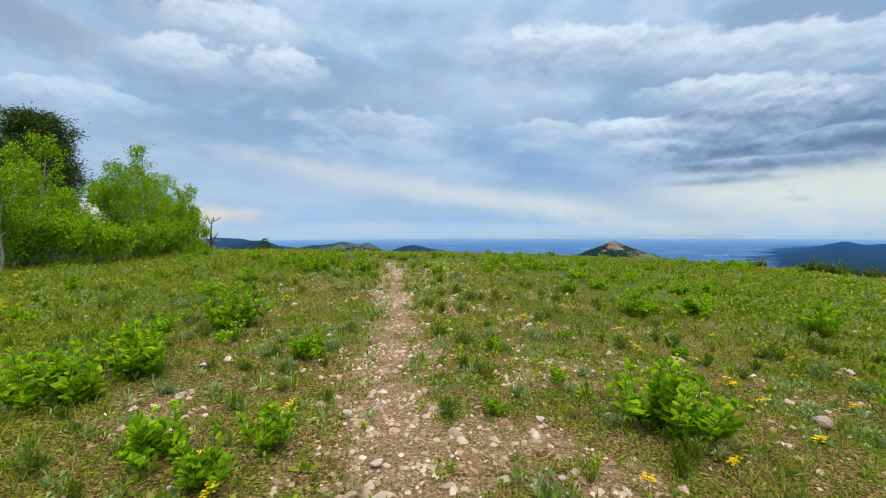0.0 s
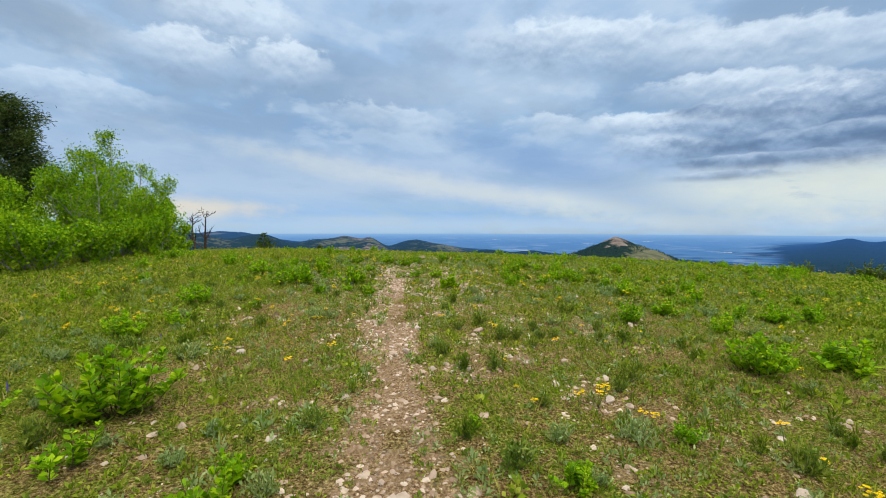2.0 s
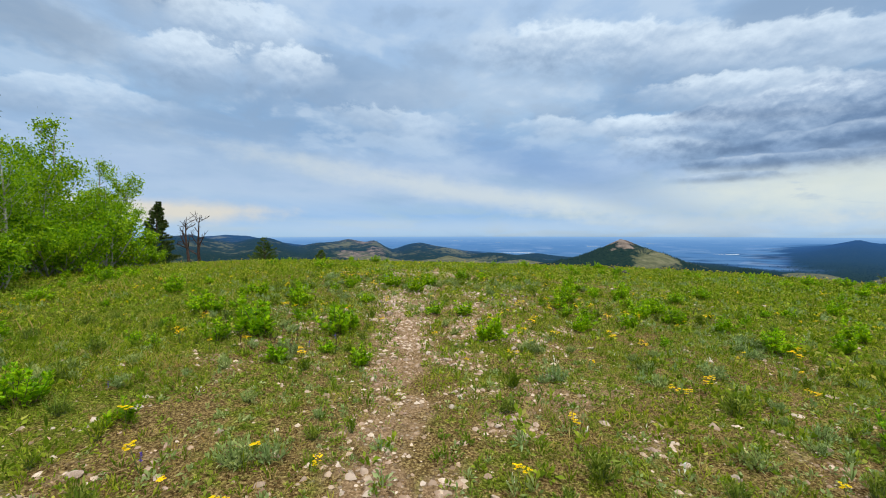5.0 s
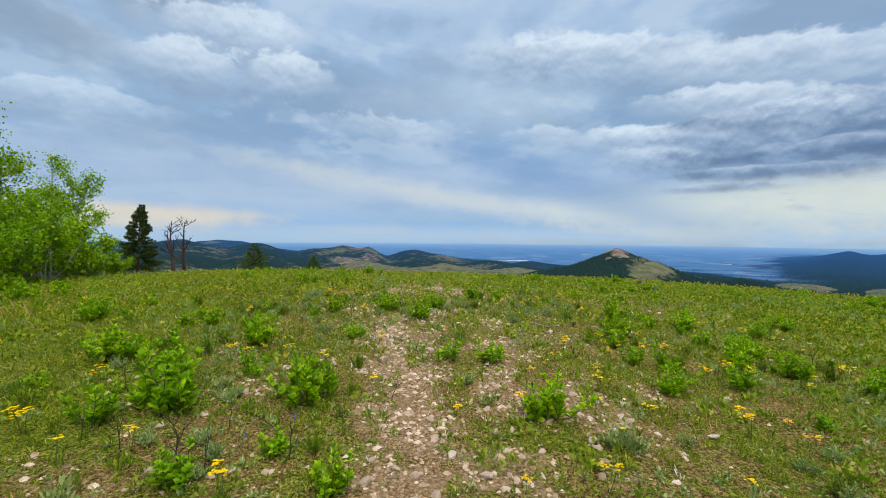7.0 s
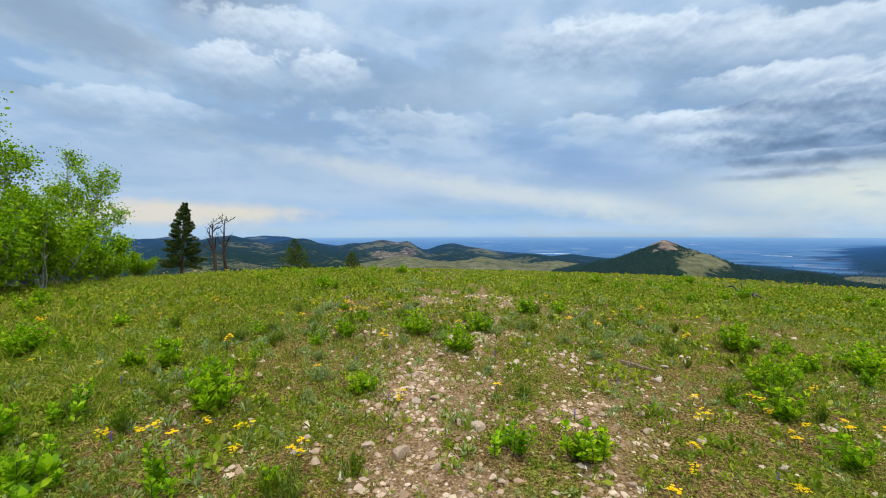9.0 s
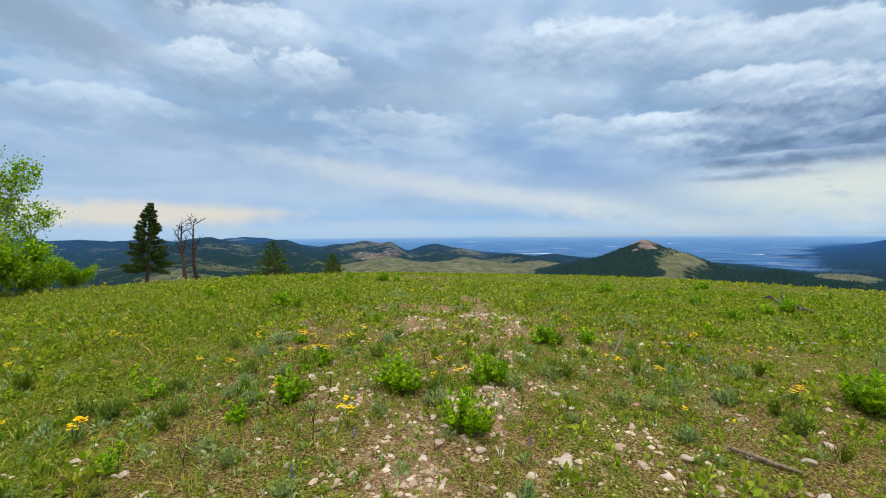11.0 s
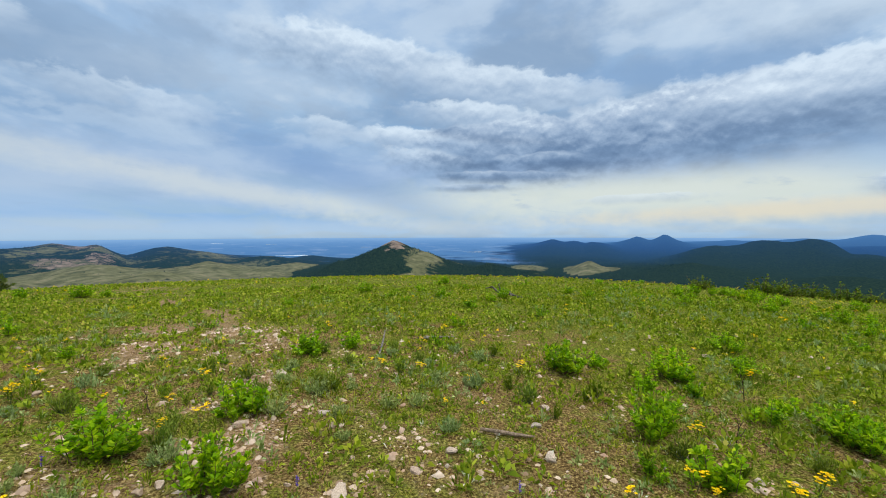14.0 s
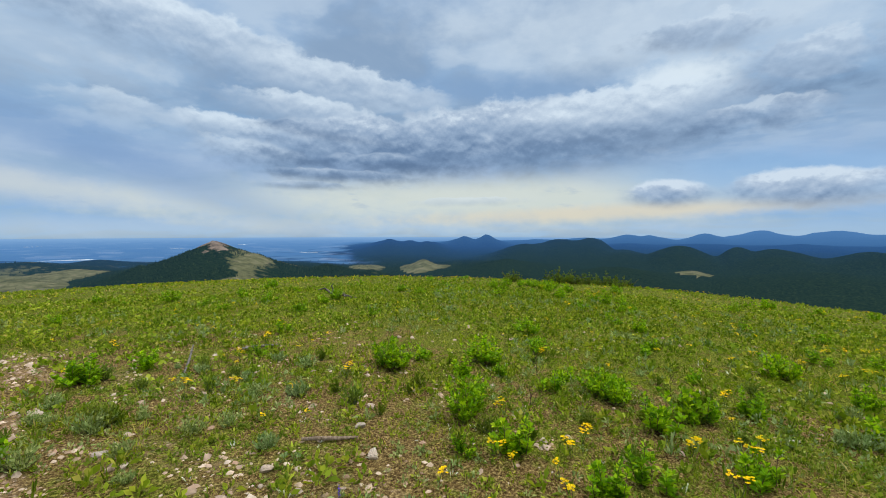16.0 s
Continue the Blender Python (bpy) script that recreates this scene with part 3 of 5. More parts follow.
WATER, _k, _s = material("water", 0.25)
# pale base colour stands in for the sky mirrored in the water
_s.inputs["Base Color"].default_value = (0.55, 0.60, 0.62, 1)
for at, away, wide, deep in ((4.9, 1180, 42, 16), (29.6, 1290, 38, 14), (14, 1750, 20, 14), (2, 2300, 26, 14), (-4, 2700, 40, 20), (21, 2200, 26, 16)):
    lake(at, away, wide, deep)

# ---- plants: shapes ----


def unit(v):
    return v / np.maximum(np.linalg.norm(v, axis=-1, keepdims=True), 1e-9)


def kites(base, way, long, wide, bend=0.0, belly=0.45, roll=None):
    """Leaves or blades: kite-shaped quads from base along way, broadest at belly, the tip bent down."""
    base, way = np.asarray(base, float), unit(np.asarray(way, float))
    n = len(base)
    long, wide = np.broadcast_to(long, n)[:, None], np.broadcast_to(wide, n)[:, None]
    side = unit(np.cross(way, np.array([0, 0, 1.0])) + 1e-6)
    if roll is not None:
        over = np.cross(side, way)
        side = side * np.cos(roll)[:, None] + over * np.sin(roll)[:, None]
    mid = base + way * long * belly
    tip = base + way * long + np.array([0, 0, -1.0]) * (np.broadcast_to(bend, n)[:, None] * long)
    v = np.stack([base, mid + side * wide / 2, tip, mid - side * wide / 2], 1).reshape(-1, 3)
    return v, np.arange(4 * n).reshape(n, 4)


def joined(pieces):
    vs, fs, at = [], [], 0
    for v, f in pieces:
        vs.append(v), fs.append(f + at)
        at += len(v)
    return np.concatenate(vs), np.concatenate(fs)


def tube(points, radii, sides=6):
    """A tapered limb along points, closed at its tip."""
    p, radii = np.asarray(points, float), np.asarray(radii, float)
    way = unit(np.gradient(p, axis=0))
    ref = np.array([0.31, 0.95, 0.05])
    a = unit(np.cross(way, ref))
    b = np.cross(way, a)
    t = np.arange(sides) * 2 * np.pi / sides
    ring = p[:, None] + radii[:, None, None] * (a[:, None] * np.cos(t)[None, :, None] + b[:, None] * np.sin(t)[None, :, None])
    n = len(p)
    i, j = np.meshgrid(np.arange(n - 1), np.arange(sides), indexing="ij")
    j2 = (j + 1) % sides
    f = np.stack([i * sides + j, i * sides + j2, (i + 1) * sides + j2, (i + 1) * sides + j], -1).reshape(-1, 4)
    return ring.reshape(-1, 3), f


def rooted(limbs, sides=3):
    """Limbs that all rise from one root."""
    t = np.arange(sides) * 2 * np.pi / sides
    vs, fs, at = [np.stack([0.004 * np.cos(t), 0.004 * np.sin(t), np.full(sides, -0.025)], -1)], [], 0
    for v, f in limbs:
        vs.append(v[sides:]), fs.append(np.where(f < sides, f, f + at))
        at += len(v) - sides
    return np.concatenate(vs), np.concatenate(fs)


def bent(start, way, long, bow, steps=7, wander=0.05, r=None):
    """Points of a limb that starts one way and bows towards another."""
    r = r or rng
    way, bow = unit(np.asarray(way, float)), np.asarray(bow, float)
    pts = [np.asarray(start, float)]
    for i in range(steps):
        way = unit(way + bow / steps + r.normal(0, wander, 3))
        pts.append(pts[-1] + way * long / steps)
    return np.array(pts)


def up_ways(n, lean, r=None):
    """Directions near upright."""
    r = r or rng
    t, s = r.uniform(0, 2 * np.pi, n), np.abs(r.normal(0, lean, n))
    return np.stack([np.sin(s) * np.cos(t), np.sin(s) * np.sin(t), np.cos(s)], -1)


def surface(x, y):
    return ground_z(x, y)[0]


def scattered(n, x0, x1, y0, y1, weight):
    x, y = rng.uniform(x0, x1, n), rng.uniform(y0, y1, n)
    keep = rng.uniform(0, 1, n) < weight(x, y)
    return x[keep], y[keep]


def from_walk(x, y):
    """Metres from the line walked."""
    yy = np.clip(y, 0.0, 11.6)
    return np.hypot(x + 0.2 * yy, y - yy)


def ahead(x, y):
    """Whether a place comes into view: ahead of the start, and not far behind the end of the walk."""
    a = np.degrees(np.arctan2(x, y + 0.6))
    return (a > -60) & (a < 100) & ((x < 4) | (y > 2.0 - 0.02 * x))


# ---- grass, herbs and flowers too many to count ----


def meadow():
    def thin(x, y):
        b = bare(x, y)
        clump = step(fbm(x * 2.3, y * 2.3, 3, 51), 0.28, 0.62)
        return (1 - 0.93 * b) * (0.3 + 0.6 * clump + 0.3 * lush(x, y)) * ahead(x, y)

    blades, straw = [], []
    for n, reach0, reach1, tall, wide, per, box in (
            (26000, 0.0, 4.5, 0.075, 0.006, 11, (-7, 6, 0.6, 18)),
            (42000, 4.5, 13.0, 0.09, 0.012, 6, (-17, 13, 1, 27)),
            (46000, 13.0, 45.0, 0.10, 0.03, 4, (-42, 46, -4, 58))):
        x, y = scattered(n, *box, thin)
        d = from_walk(x, y)
        keep = (d >= reach0) & (d < reach1) & (d > 0.1)
        x, y = x[keep], y[keep]
        size = (0.5 + 1.0 * step(fbm(x * 0.9, y * 0.9, 3, 61), 0.3, 0.75)) * (1 + 0.7 * step(x - trail_x(y), -1.4, -3.0) * (reach0 < 5)) * rng.uniform(0.6, 1.35, len(x))
        withered = rng.uniform(0, 1, len(x)) < 0.05 + (0.14 + 0.35 * (1 - lush(x, y))) * (1 - 0.6 * lush(x, y)) * step(fbm(x * 0.6, y * 0.6, 3, 71), 0.45, 0.7)
        x, y, size, withered = (np.repeat(v, per) for v in (x, y, size, withered))
        m = len(x)
        spread = 0.022 + wide * 1.5
        dx, dy = rng.normal(0, spread, m), rng.normal(0, spread, m)
        x, y = x + dx, y + dy
        base = np.stack([x, y, surface(x, y) - 0.01], -1)
        lean = rng.choice([0.3, 0.7, 1.3], m)
        away = unit(np.stack([dx, dy, np.zeros(m)], -1) + rng.normal(0, spread * 0.5, (m, 3)) * np.array([1, 1, 0]))
        way = unit(away * lean[:, None] + np.array([0, 0, 1.0]))
        long = tall * size * rng.uniform(0.45, 1.4, m)
        made = kites(base, way, long, wide * rng.uniform(0.7, 1.5, m), rng.uniform(0.05, 0.5, m), 0.35, rng.uniform(0, 3.1, m))
        dry = withered | (rng.uniform(0, 1, m) < 0.06)
        v = made[0].reshape(-1, 4, 3)
        blades.append(v[~dry]), straw.append(v[dry])
    for name, lots, mat, label in (("grass", blades, GRASS, "short green mountain grass over the hilltop"), ("dry_grass", straw, STRAW, "dry straw-coloured grass among the green")):
        v = np.concatenate(lots)
        tagged(new(name, mesh(name, v.reshape(-1, 3), np.arange(4 * len(v)).reshape(-1, 4), mat)), label, "grass", kind="stuff")


def tufts(name, count, box, weight, leaves, tall, wide, lean, mat, label, belly=0.5, near=60.0, grow=0.0, lift=0.0):
    """Low plants by the thousand, each a spray of leaves; grow: how much broader far ones are built."""
    x, y = scattered(count, *box, weight)
    keep = ahead(x, y) & (from_walk(x, y) < near) & (from_walk(x, y) > 0.12)
    x, y = x[keep], y[keep]
    size = rng.uniform(0.5, 1.35, len(x))
    d = from_walk(x, y)
    x, y, size, d = (np.repeat(v, leaves) for v in (x, y, size, d))
    n = len(x)
    way = up_ways(n, lean)
    off = way * np.array([1, 1, 0.0]) * tall * 0.35 * size[:, None]
    px, py = x + off[:, 0], y + off[:, 1]
    low = rng.uniform(0, 0.75, n) * tall * size * (1 - 0.55 * np.hypot(way[:, 0], way[:, 1]))
    base = np.stack([px, py, surface(px, py) + low + lift * size - 0.01], -1)
    big = 1 + grow * np.clip(d / 20, 0, 2)
    v, f = kites(base, way, tall * 0.55 * size * rng.uniform(0.6, 1.2, n) * np.sqrt(big), wide * size * big, rng.uniform(0, 0.4, n), belly, rng.uniform(0, 3.1, n))
    tagged(new(name, mesh(name, v, f, mat)), label, "plants", kind="stuff")


meadow()
GREENER = lambda x, y: step(fbm(x * 0.8, y * 0.8, 4, 81), 0.42, 0.6) * (1 - 0.95 * bare(x, y))
CLUMPED = lambda x, y, seed, a, b: step(fbm(x * 2.6, y * 2.6, 3, seed), a, b)
tufts("sage_tufts", 10000, (-9, 10, 0.8, 22), lambda x, y: step(fbm(x * 0.7, y * 0.7, 4, 91), 0.40, 0.58) * CLUMPED(x, y, 92, 0.42, 0.6) * (1 - 0.7 * bare(x, y)), 20, 0.10, 0.014, 0.8, SAGE, "low silver-green sage tufts on stony soil", grow=0.8)
tufts("low_herbs", 15000, (-10, 11, 0.8, 24), lambda x, y: GREENER(x, y) * (0.3 + 0.7 * CLUMPED(x, y, 82, 0.4, 0.58)), 14, 0.11, 0.027, 0.85, FIELD, "low green leafy herbs", grow=0.6)
tufts("far_herbs", 10000, (-34, 40, 4, 52), lambda x, y: step(fbm(x * 0.35, y * 0.35, 4, 83), 0.4, 0.62) * (from_walk(x, y) > 8), 13, 0.115, 0.04, 0.95, FIELD, "green leafy plants spread over the far slope", grow=0.5)
PATCHY = lambda x, y, seed, lo: step(fbm(x * 1.1, y * 1.1, 3, seed), lo, lo + 0.2) * (0.25 + 0.75 * CLUMPED(x, y, seed + 1, 0.36, 0.56)) * (1 - 0.8 * bare(x, y))
tufts("leaf_mats", 30000, (-7, 5.5, 0.8, 17.5), lambda x, y: PATCHY(x, y, 87, 0.34), 13, 0.06, 0.016, 1.0, CREEPER, "low mats of small mid-green leaves", near=5.0)
tufts("yellow_green_mats", 26000, (-7, 5.5, 0.8, 17.5), lambda x, y: PATCHY(x, y, 187, 0.36), 13, 0.06, 0.013, 0.9, FIELD, "low mats of small yellow-green leaves", near=5.0)
tufts("silver_mats", 15000, (-7, 5.5, 0.8, 17.5), lambda x, y: PATCHY(x, y, 287, 0.42), 15, 0.06, 0.014, 1.0, SAGE, "cushions of silver-green leaves on stony soil", near=5.0)
tufts("meadow_mats", 42000, (-12, 14, 0.8, 26), lambda x, y: PATCHY(x, y, 387, 0.3) * (from_walk(x, y) > 4.6), 8, 0.09, 0.034, 1.0, FIELD, "low green leaves covering the meadow", near=15.0, grow=0.8)
tufts("dark_tufts", 6500, (-9, 9, 0.8, 20), lambda x, y: step(fbm(x * 1.2, y * 1.2, 3, 89), 0.42, 0.6) * (1 - 0.85 * bare(x, y)) + 0.8 * np.exp(-(((x + 5.2) / 2.4) ** 2) - ((y - 11) / 4) ** 2), 16, 0.11, 0.009, 0.6, RUSH, "dark green fine-leaved tufts", 0.4, grow=0.8)
tufts("white_flowers", 900, (-7, 8, 0.8, 18), lambda x, y: step(fbm(x * 0.9, y * 0.9, 3, 93), 0.5, 0.6), 5, 0.08, 0.009, 0.9, WHITE, "tiny white flowers low in the grass", 0.7)
tufts("far_yellow_flowers", 6500, (-30, 36, 3, 50), lambda x, y: step(fbm(x * 0.3, y * 0.3, 3, 95), 0.42, 0.6) * (from_walk(x, y) > 4.0) * (0.45 + 0.35 * (x > 1)), 5, 0.04, 0.017, 1.1, YELLOW, "small yellow flower heads over the far grass", 0.7, grow=0.5, lift=0.10)


def gravel():
    """Loose chips of stone on the trail and the thin places."""
    blob = np.array([[1, 0, 0], [0.2, 0.95, 0], [-0.9, 0.5, 0], [-0.7, -0.7, 0], [0.4, -0.9, 0], [0.1, 0.1, 0.75], [-0.15, -0.2, 0.65]])
    tri = np.array([[0, 1, 5], [1, 2, 5], [2, 6, 5], [2, 3, 6], [3, 4, 6], [4, 5, 6], [4, 0, 5]])
    x, y = scattered(170000, -6, 7, 0.8, 19, lambda x, y: ahead(x, y) * step(bare(x, y), 0.12, 0.75) * (0.25 + 0.75 * step(fbm(x * 3, y * 3, 3, 97), 0.3, 0.6)))
    n = len(x)
    size = 0.007 + 0.030 * rng.uniform(0, 1, n) ** 3.0
    t = rng.uniform(0, 2 * np.pi, n)
    shape = blob[None] * (1 + rng.normal(0, 0.2, (n, 7, 3))) * size[:, None, None] * np.array([1, 0.75, 0.7])
    c, s = np.cos(t)[:, None], np.sin(t)[:, None]
    v = np.stack([shape[..., 0] * c - shape[..., 1] * s, shape[..., 0] * s + shape[..., 1] * c, shape[..., 2]], -1)
    v = v + np.stack([x, y, surface(x, y) - 0.002], -1)[:, None]
    f = (np.arange(n)[:, None, None] * 7 + tri[None]).reshape(-1, 3)
    tagged(new("gravel", mesh("gravel", v.reshape(-1, 3), f, PEBBLE)), "loose pinkish stone chips on the footpath", "gravel", kind="stuff")


gravel()


def stones():
    """Stones of a few centimetres, thickest beside the trail."""
    ball = np.array([[1, 0, 0], [0.3, 0.9, 0], [-0.7, 0.7, 0], [-1, -0.1, 0], [-0.3, -0.9, 0], [0.7, -0.7, 0], [0.55, 0.15, 0.62], [-0.1, 0.5, 0.7], [-0.5, -0.2, 0.6], [0.15, -0.45, 0.66]])
    tri = np.array([[0, 1, 6], [1, 7, 6], [1, 2, 7], [2, 3, 8], [2, 8, 7], [3, 4, 8], [4, 9, 8], [4, 5, 9], [5, 0, 6], [5, 6, 9], [6, 7, 9], [7, 8, 9]])
    x, y = scattered(60000, -6, 7, 1.0, 19, lambda x, y: ahead(x, y) * (0.055 * (1 - lush(x, y)) + 0.01 + 0.4 * step(bare(x, y), 0.15, 0.8)) * (0.15 + 0.85 * step(fbm(x * 1.6, y * 1.6, 3, 141), 0.36, 0.6)))
    n = len(x)
    size = 0.010 + 0.040 * rng.uniform(0, 1, n) ** 3.0
    t = rng.uniform(0, 2 * np.pi, n)
    shape = ball[None] * (1 + rng.normal(0, 0.24, (n, 10, 3))) * size[:, None, None] * np.stack([np.ones(n), rng.uniform(0.55, 0.95, n), rng.uniform(0.5, 0.95, n)], -1)[:, None]
    c, s = np.cos(t)[:, None], np.sin(t)[:, None]
    v = np.stack([shape[..., 0] * c - shape[..., 1] * s, shape[..., 0] * s + shape[..., 1] * c, shape[..., 2]], -1)
    v = v + np.stack([x, y, surface(x, y) - 0.002], -1)[:, None]
    tagged(new("stones", mesh("stones", v.reshape(-1, 3), (np.arange(n)[:, None, None] * 10 + tri[None]).reshape(-1, 3), ROCK)), "pale pinkish stones strewn over the thin soil", "stones", kind="stuff")


stones()

# ---- rocks ----


def rock_mesh(seed):
    r = random.Random(seed)
    bm = bmesh.new()
    bmesh.ops.create_icosphere(bm, subdivisions=2, radius=0.5)
    cuts = [Vector((r.gauss(0, 1), r.gauss(0, 1), r.gauss(0, 0.8))).normalized() for _ in range(11)]
    deep = [r.uniform(0.2, 0.4) for _ in cuts]
    for v in bm.verts:
        for c, d in zip(cuts, deep):
            over = v.co.dot(c) - d
            if over > 0:
                v.co -= c * over * 0.92
        v.co += noise.noise_vector(v.co * 4 + Vector((seed, 0, 0))) * 0.035
        v.co.z *= 0.55
    me = bpy.data.meshes.new("rock")
    bm.to_mesh(me)
    bm.free()
    me.materials.append(ROCK)
    return me


ROCKS = [rock_mesh(s) for s in range(10)]
ROCK_SPOTS_1 = [(-0.67, 2.05, 0.08), (-0.59, 2.32, 0.1), (0.47, 2.34, 0.07), (-0.45, 2.84, 0.08), (-0.94, 2.85, 0.12), (0.46, 2.93, 0.09), (-0.02, 3.13, 0.08), (-0.86, 3.16, 0.08), (2.53, 3.28, 0.19), (-0.46, 3.36, 0.11), (-0.89, 3.46, 0.09), (-2.52, 3.58, 0.1), (3.73, 4.51, 0.16), (2.1, 4.55, 0.14), (-0.48, 5.99, 0.13), (-1.86, 6.01, 0.11), (-2.15, 6.17, 0.09), (-0.52, 6.24, 0.09), (-2.9, 6.26, 0.11), (-1.31, 6.51, 0.08), (-0.2, 6.53, 0.06), (-1.21, 6.62, 0.14), (0.5, 6.69, 0.1), (-1.84, 6.75, 0.1), (-0.54, 7.01, 0.08), (0.08, 7.04, 0.08), (-0.63, 7.06, 0.08), (0.77, 7.22, 0.07), (-0.43, 7.53, 0.16), (1.41, 7.62, 0.11)]
ROCK_SPOTS_2 = [(-1.08, 7.64, 0.09), (1.24, 7.72, 0.1), (0.4, 8.07, 0.09), (1.76, 8.41, 0.16), (-3.57, 9.62, 0.1), (-2.31, 9.76, 0.1), (-2.02, 9.86, 0.11), (-1.58, 9.9, 0.1), (-2.15, 9.9, 0.08), (-1.81, 10.11, 0.1), (-0.78, 10.21, 0.1), (-1.51, 10.48, 0.11), (-1.38, 10.51, 0.08), (0.18, 10.69, 0.1), (2.06, 11.64, 0.09), (-2.03, 11.79, 0.07), (-2.43, 11.84, 0.08), (-2.7, 11.92, 0.15), (-1.27, 11.93, 0.07), (-2.96, 11.99, 0.11), (-2.83, 12.1, 0.08), (-0.27, 12.29, 0.08), (-2.24, 12.39, 0.12), (-0.99, 12.61, 0.09), (-3.02, 12.71, 0.06), (-1.28, 12.8, 0.08), (-2.66, 12.82, 0.12), (-0.67, 13.05, 0.09), (-2.96, 13.33, 0.09), (-0.55, 13.76, 0.12)]
ROCK_SPOTS_3 = [(-1.97, 13.9, 0.13), (-2.53, 13.95, 0.09), (-1.26, 13.95, 0.06), (-1.47, 13.97, 0.11), (-2.83, 13.98, 0.1), (-3.6, 14.05, 0.07), (-2.24, 14.12, 0.05), (-0.37, 14.18, 0.1), (-1.82, 14.28, 0.07), (-3.03, 14.35, 0.11), (-2.93, 14.39, 0.09), (-0.07, 14.44, 0.09), (0.5, 14.5, 0.13), (-1.8, 14.75, 0.08), (-2.51, 15.07, 0.15), (3.14, 15.09, 0.13), (-2.25, 15.22, 0.06), (2.97, 15.63, 0.13)]


def rock(x, y, size, label):
    ob = new("rock", ROCKS[rng.integers(len(ROCKS))])
    s = size * rng.uniform(0.9, 1.15)
    flat = rng.uniform(0.7, 1.1)
    ob.matrix_world = Matrix.LocRotScale((x, y, float(surface(x, y)) + 0.13 * s * flat), Euler((rng.normal(0, 0.15), rng.normal(0, 0.15), rng.uniform(0, 6.28))), (s * 1.1, s * rng.uniform(0.65, 0.95), s * flat))
    tagged(ob, label, "rock", "rocks on the hilltop")


for x, y, size in ROCK_SPOTS_1 + ROCK_SPOTS_2 + ROCK_SPOTS_3:
    rock(x, y, size, "pale pinkish angular rock lying in the grass" if abs(x - trail_x(y)) > 0.6 else "pale pinkish angular rock on the footpath")
_x, _y = scattered(2600, -6, 7, 1.2, 19, lambda x, y: (0.06 + 0.5 * bare(x, y)) * 0.5 * ahead(x, y))
for x, y in list(zip(_x, _y))[:200]:
    rock(x, y, 0.035 + 0.095 * rng.uniform(0, 1) ** 2.2, "small pale stone half sunk in the soil")

# ---- leafy plants and flowers, one by one ----


def shrub_meshes(seed, stems, tall, leaf, lean, mat=None):
    """Stems and leaves of one plant, about tall metres high."""
    r = np.random.default_rng(seed)
    wood, green = [], []
    for i in range(stems):
        t = r.uniform(0, 2 * np.pi)
        out = abs(r.normal(0, lean)) * 0.62
        way = np.array([np.cos(t) * out, np.sin(t) * out, 1.0])
        long = tall * r.uniform(0.35, 1.15)
        p = bent(np.array([np.cos(t), np.sin(t), 0]) * r.uniform(0, 0.5) * tall - np.array([0, 0, 0.02]), way, long, (0, 0, 0.25), 5, 0.07, r)
        wood.append(tube(p, np.linspace(0.005, 0.0018, len(p)), 3))
        n = r.integers(9, 15)
        at = np.sort(r.uniform(0.12, 1.0, n)) ** 0.8
        base = np.stack([np.interp(at * (len(p) - 1), np.arange(len(p)), p[:, a]) for a in range(3)], -1)
        for b, k in zip(base, at):
            turn = r.uniform(0, 2 * np.pi)
            for _ in range(3):
                turn += 2.1 + r.normal(0, 0.25)
                w = np.array([np.cos(turn), np.sin(turn), r.uniform(0.35, 1.3) + 0.8 * (k > 0.9)])
                green.append((b, w, leaf * r.uniform(0.7, 1.2) * (1.15 - 0.35 * k)))
    base, way = np.array([g[0] for g in green]), np.array([g[1] for g in green])
    long = np.array([g[2] for g in green])
    leaves = kites(base, way, long, long * 0.46, r.uniform(0.0, 0.3, len(long)), 0.58, r.normal(0, 0.5, len(long)))
    return mesh("stems", *rooted(wood), WOODY, True), mesh("leaves", *leaves, mat or HERB)


SHRUBS = [shrub_meshes(s, *a) for s, a in enumerate(((14, 0.30, 0.075, 0.6), (20, 0.34, 0.08, 0.7), (10, 0.24, 0.07, 0.55), (7, 0.30, 0.075, 0.35), (26, 0.38, 0.08, 0.8), (4, 0.26, 0.065, 0.25)))]
LEAFY_SPOTS_1 = [(-1.41, 2.02), (-1.88, 2.19), (-1.31, 2.36), (-3.08, 2.72), (-3.45, 2.81), (1.3, 2.96), (0.13, 3.07), (-3.01, 3.29), (0.69, 3.74), (-1.71, 3.95), (-2.7, 4.24), (-1.76, 4.32), (-5.5, 4.51), (-3.71, 4.56), (0.15, 4.56), (-3.01, 4.88), (-0.45, 5.12), (1.06, 5.21), (4.84, 6.32), (2.48, 6.72), (3.48, 7), (2.79, 7.03), (-5.79, 7.6), (-3.8, 8.09), (-4.79, 8.19), (2.95, 8.3), (1.82, 8.54), (3.54, 9.08), (2.62, 9.29), (-3.34, 9.57), (-2.44, 9.6), (-2.96, 9.97), (-4.42, 10.07), (-4.12, 10.47), (-3.1, 10.78), (-1.06, 10.8), (2.54, 10.96), (-4.64, 11.14), (3.46, 11.14), (-3.88, 11.31), (-5.46, 11.35), (-3.34, 11.46), (0.27, 11.59), (0.99, 11.73), (-5.21, 11.84)]
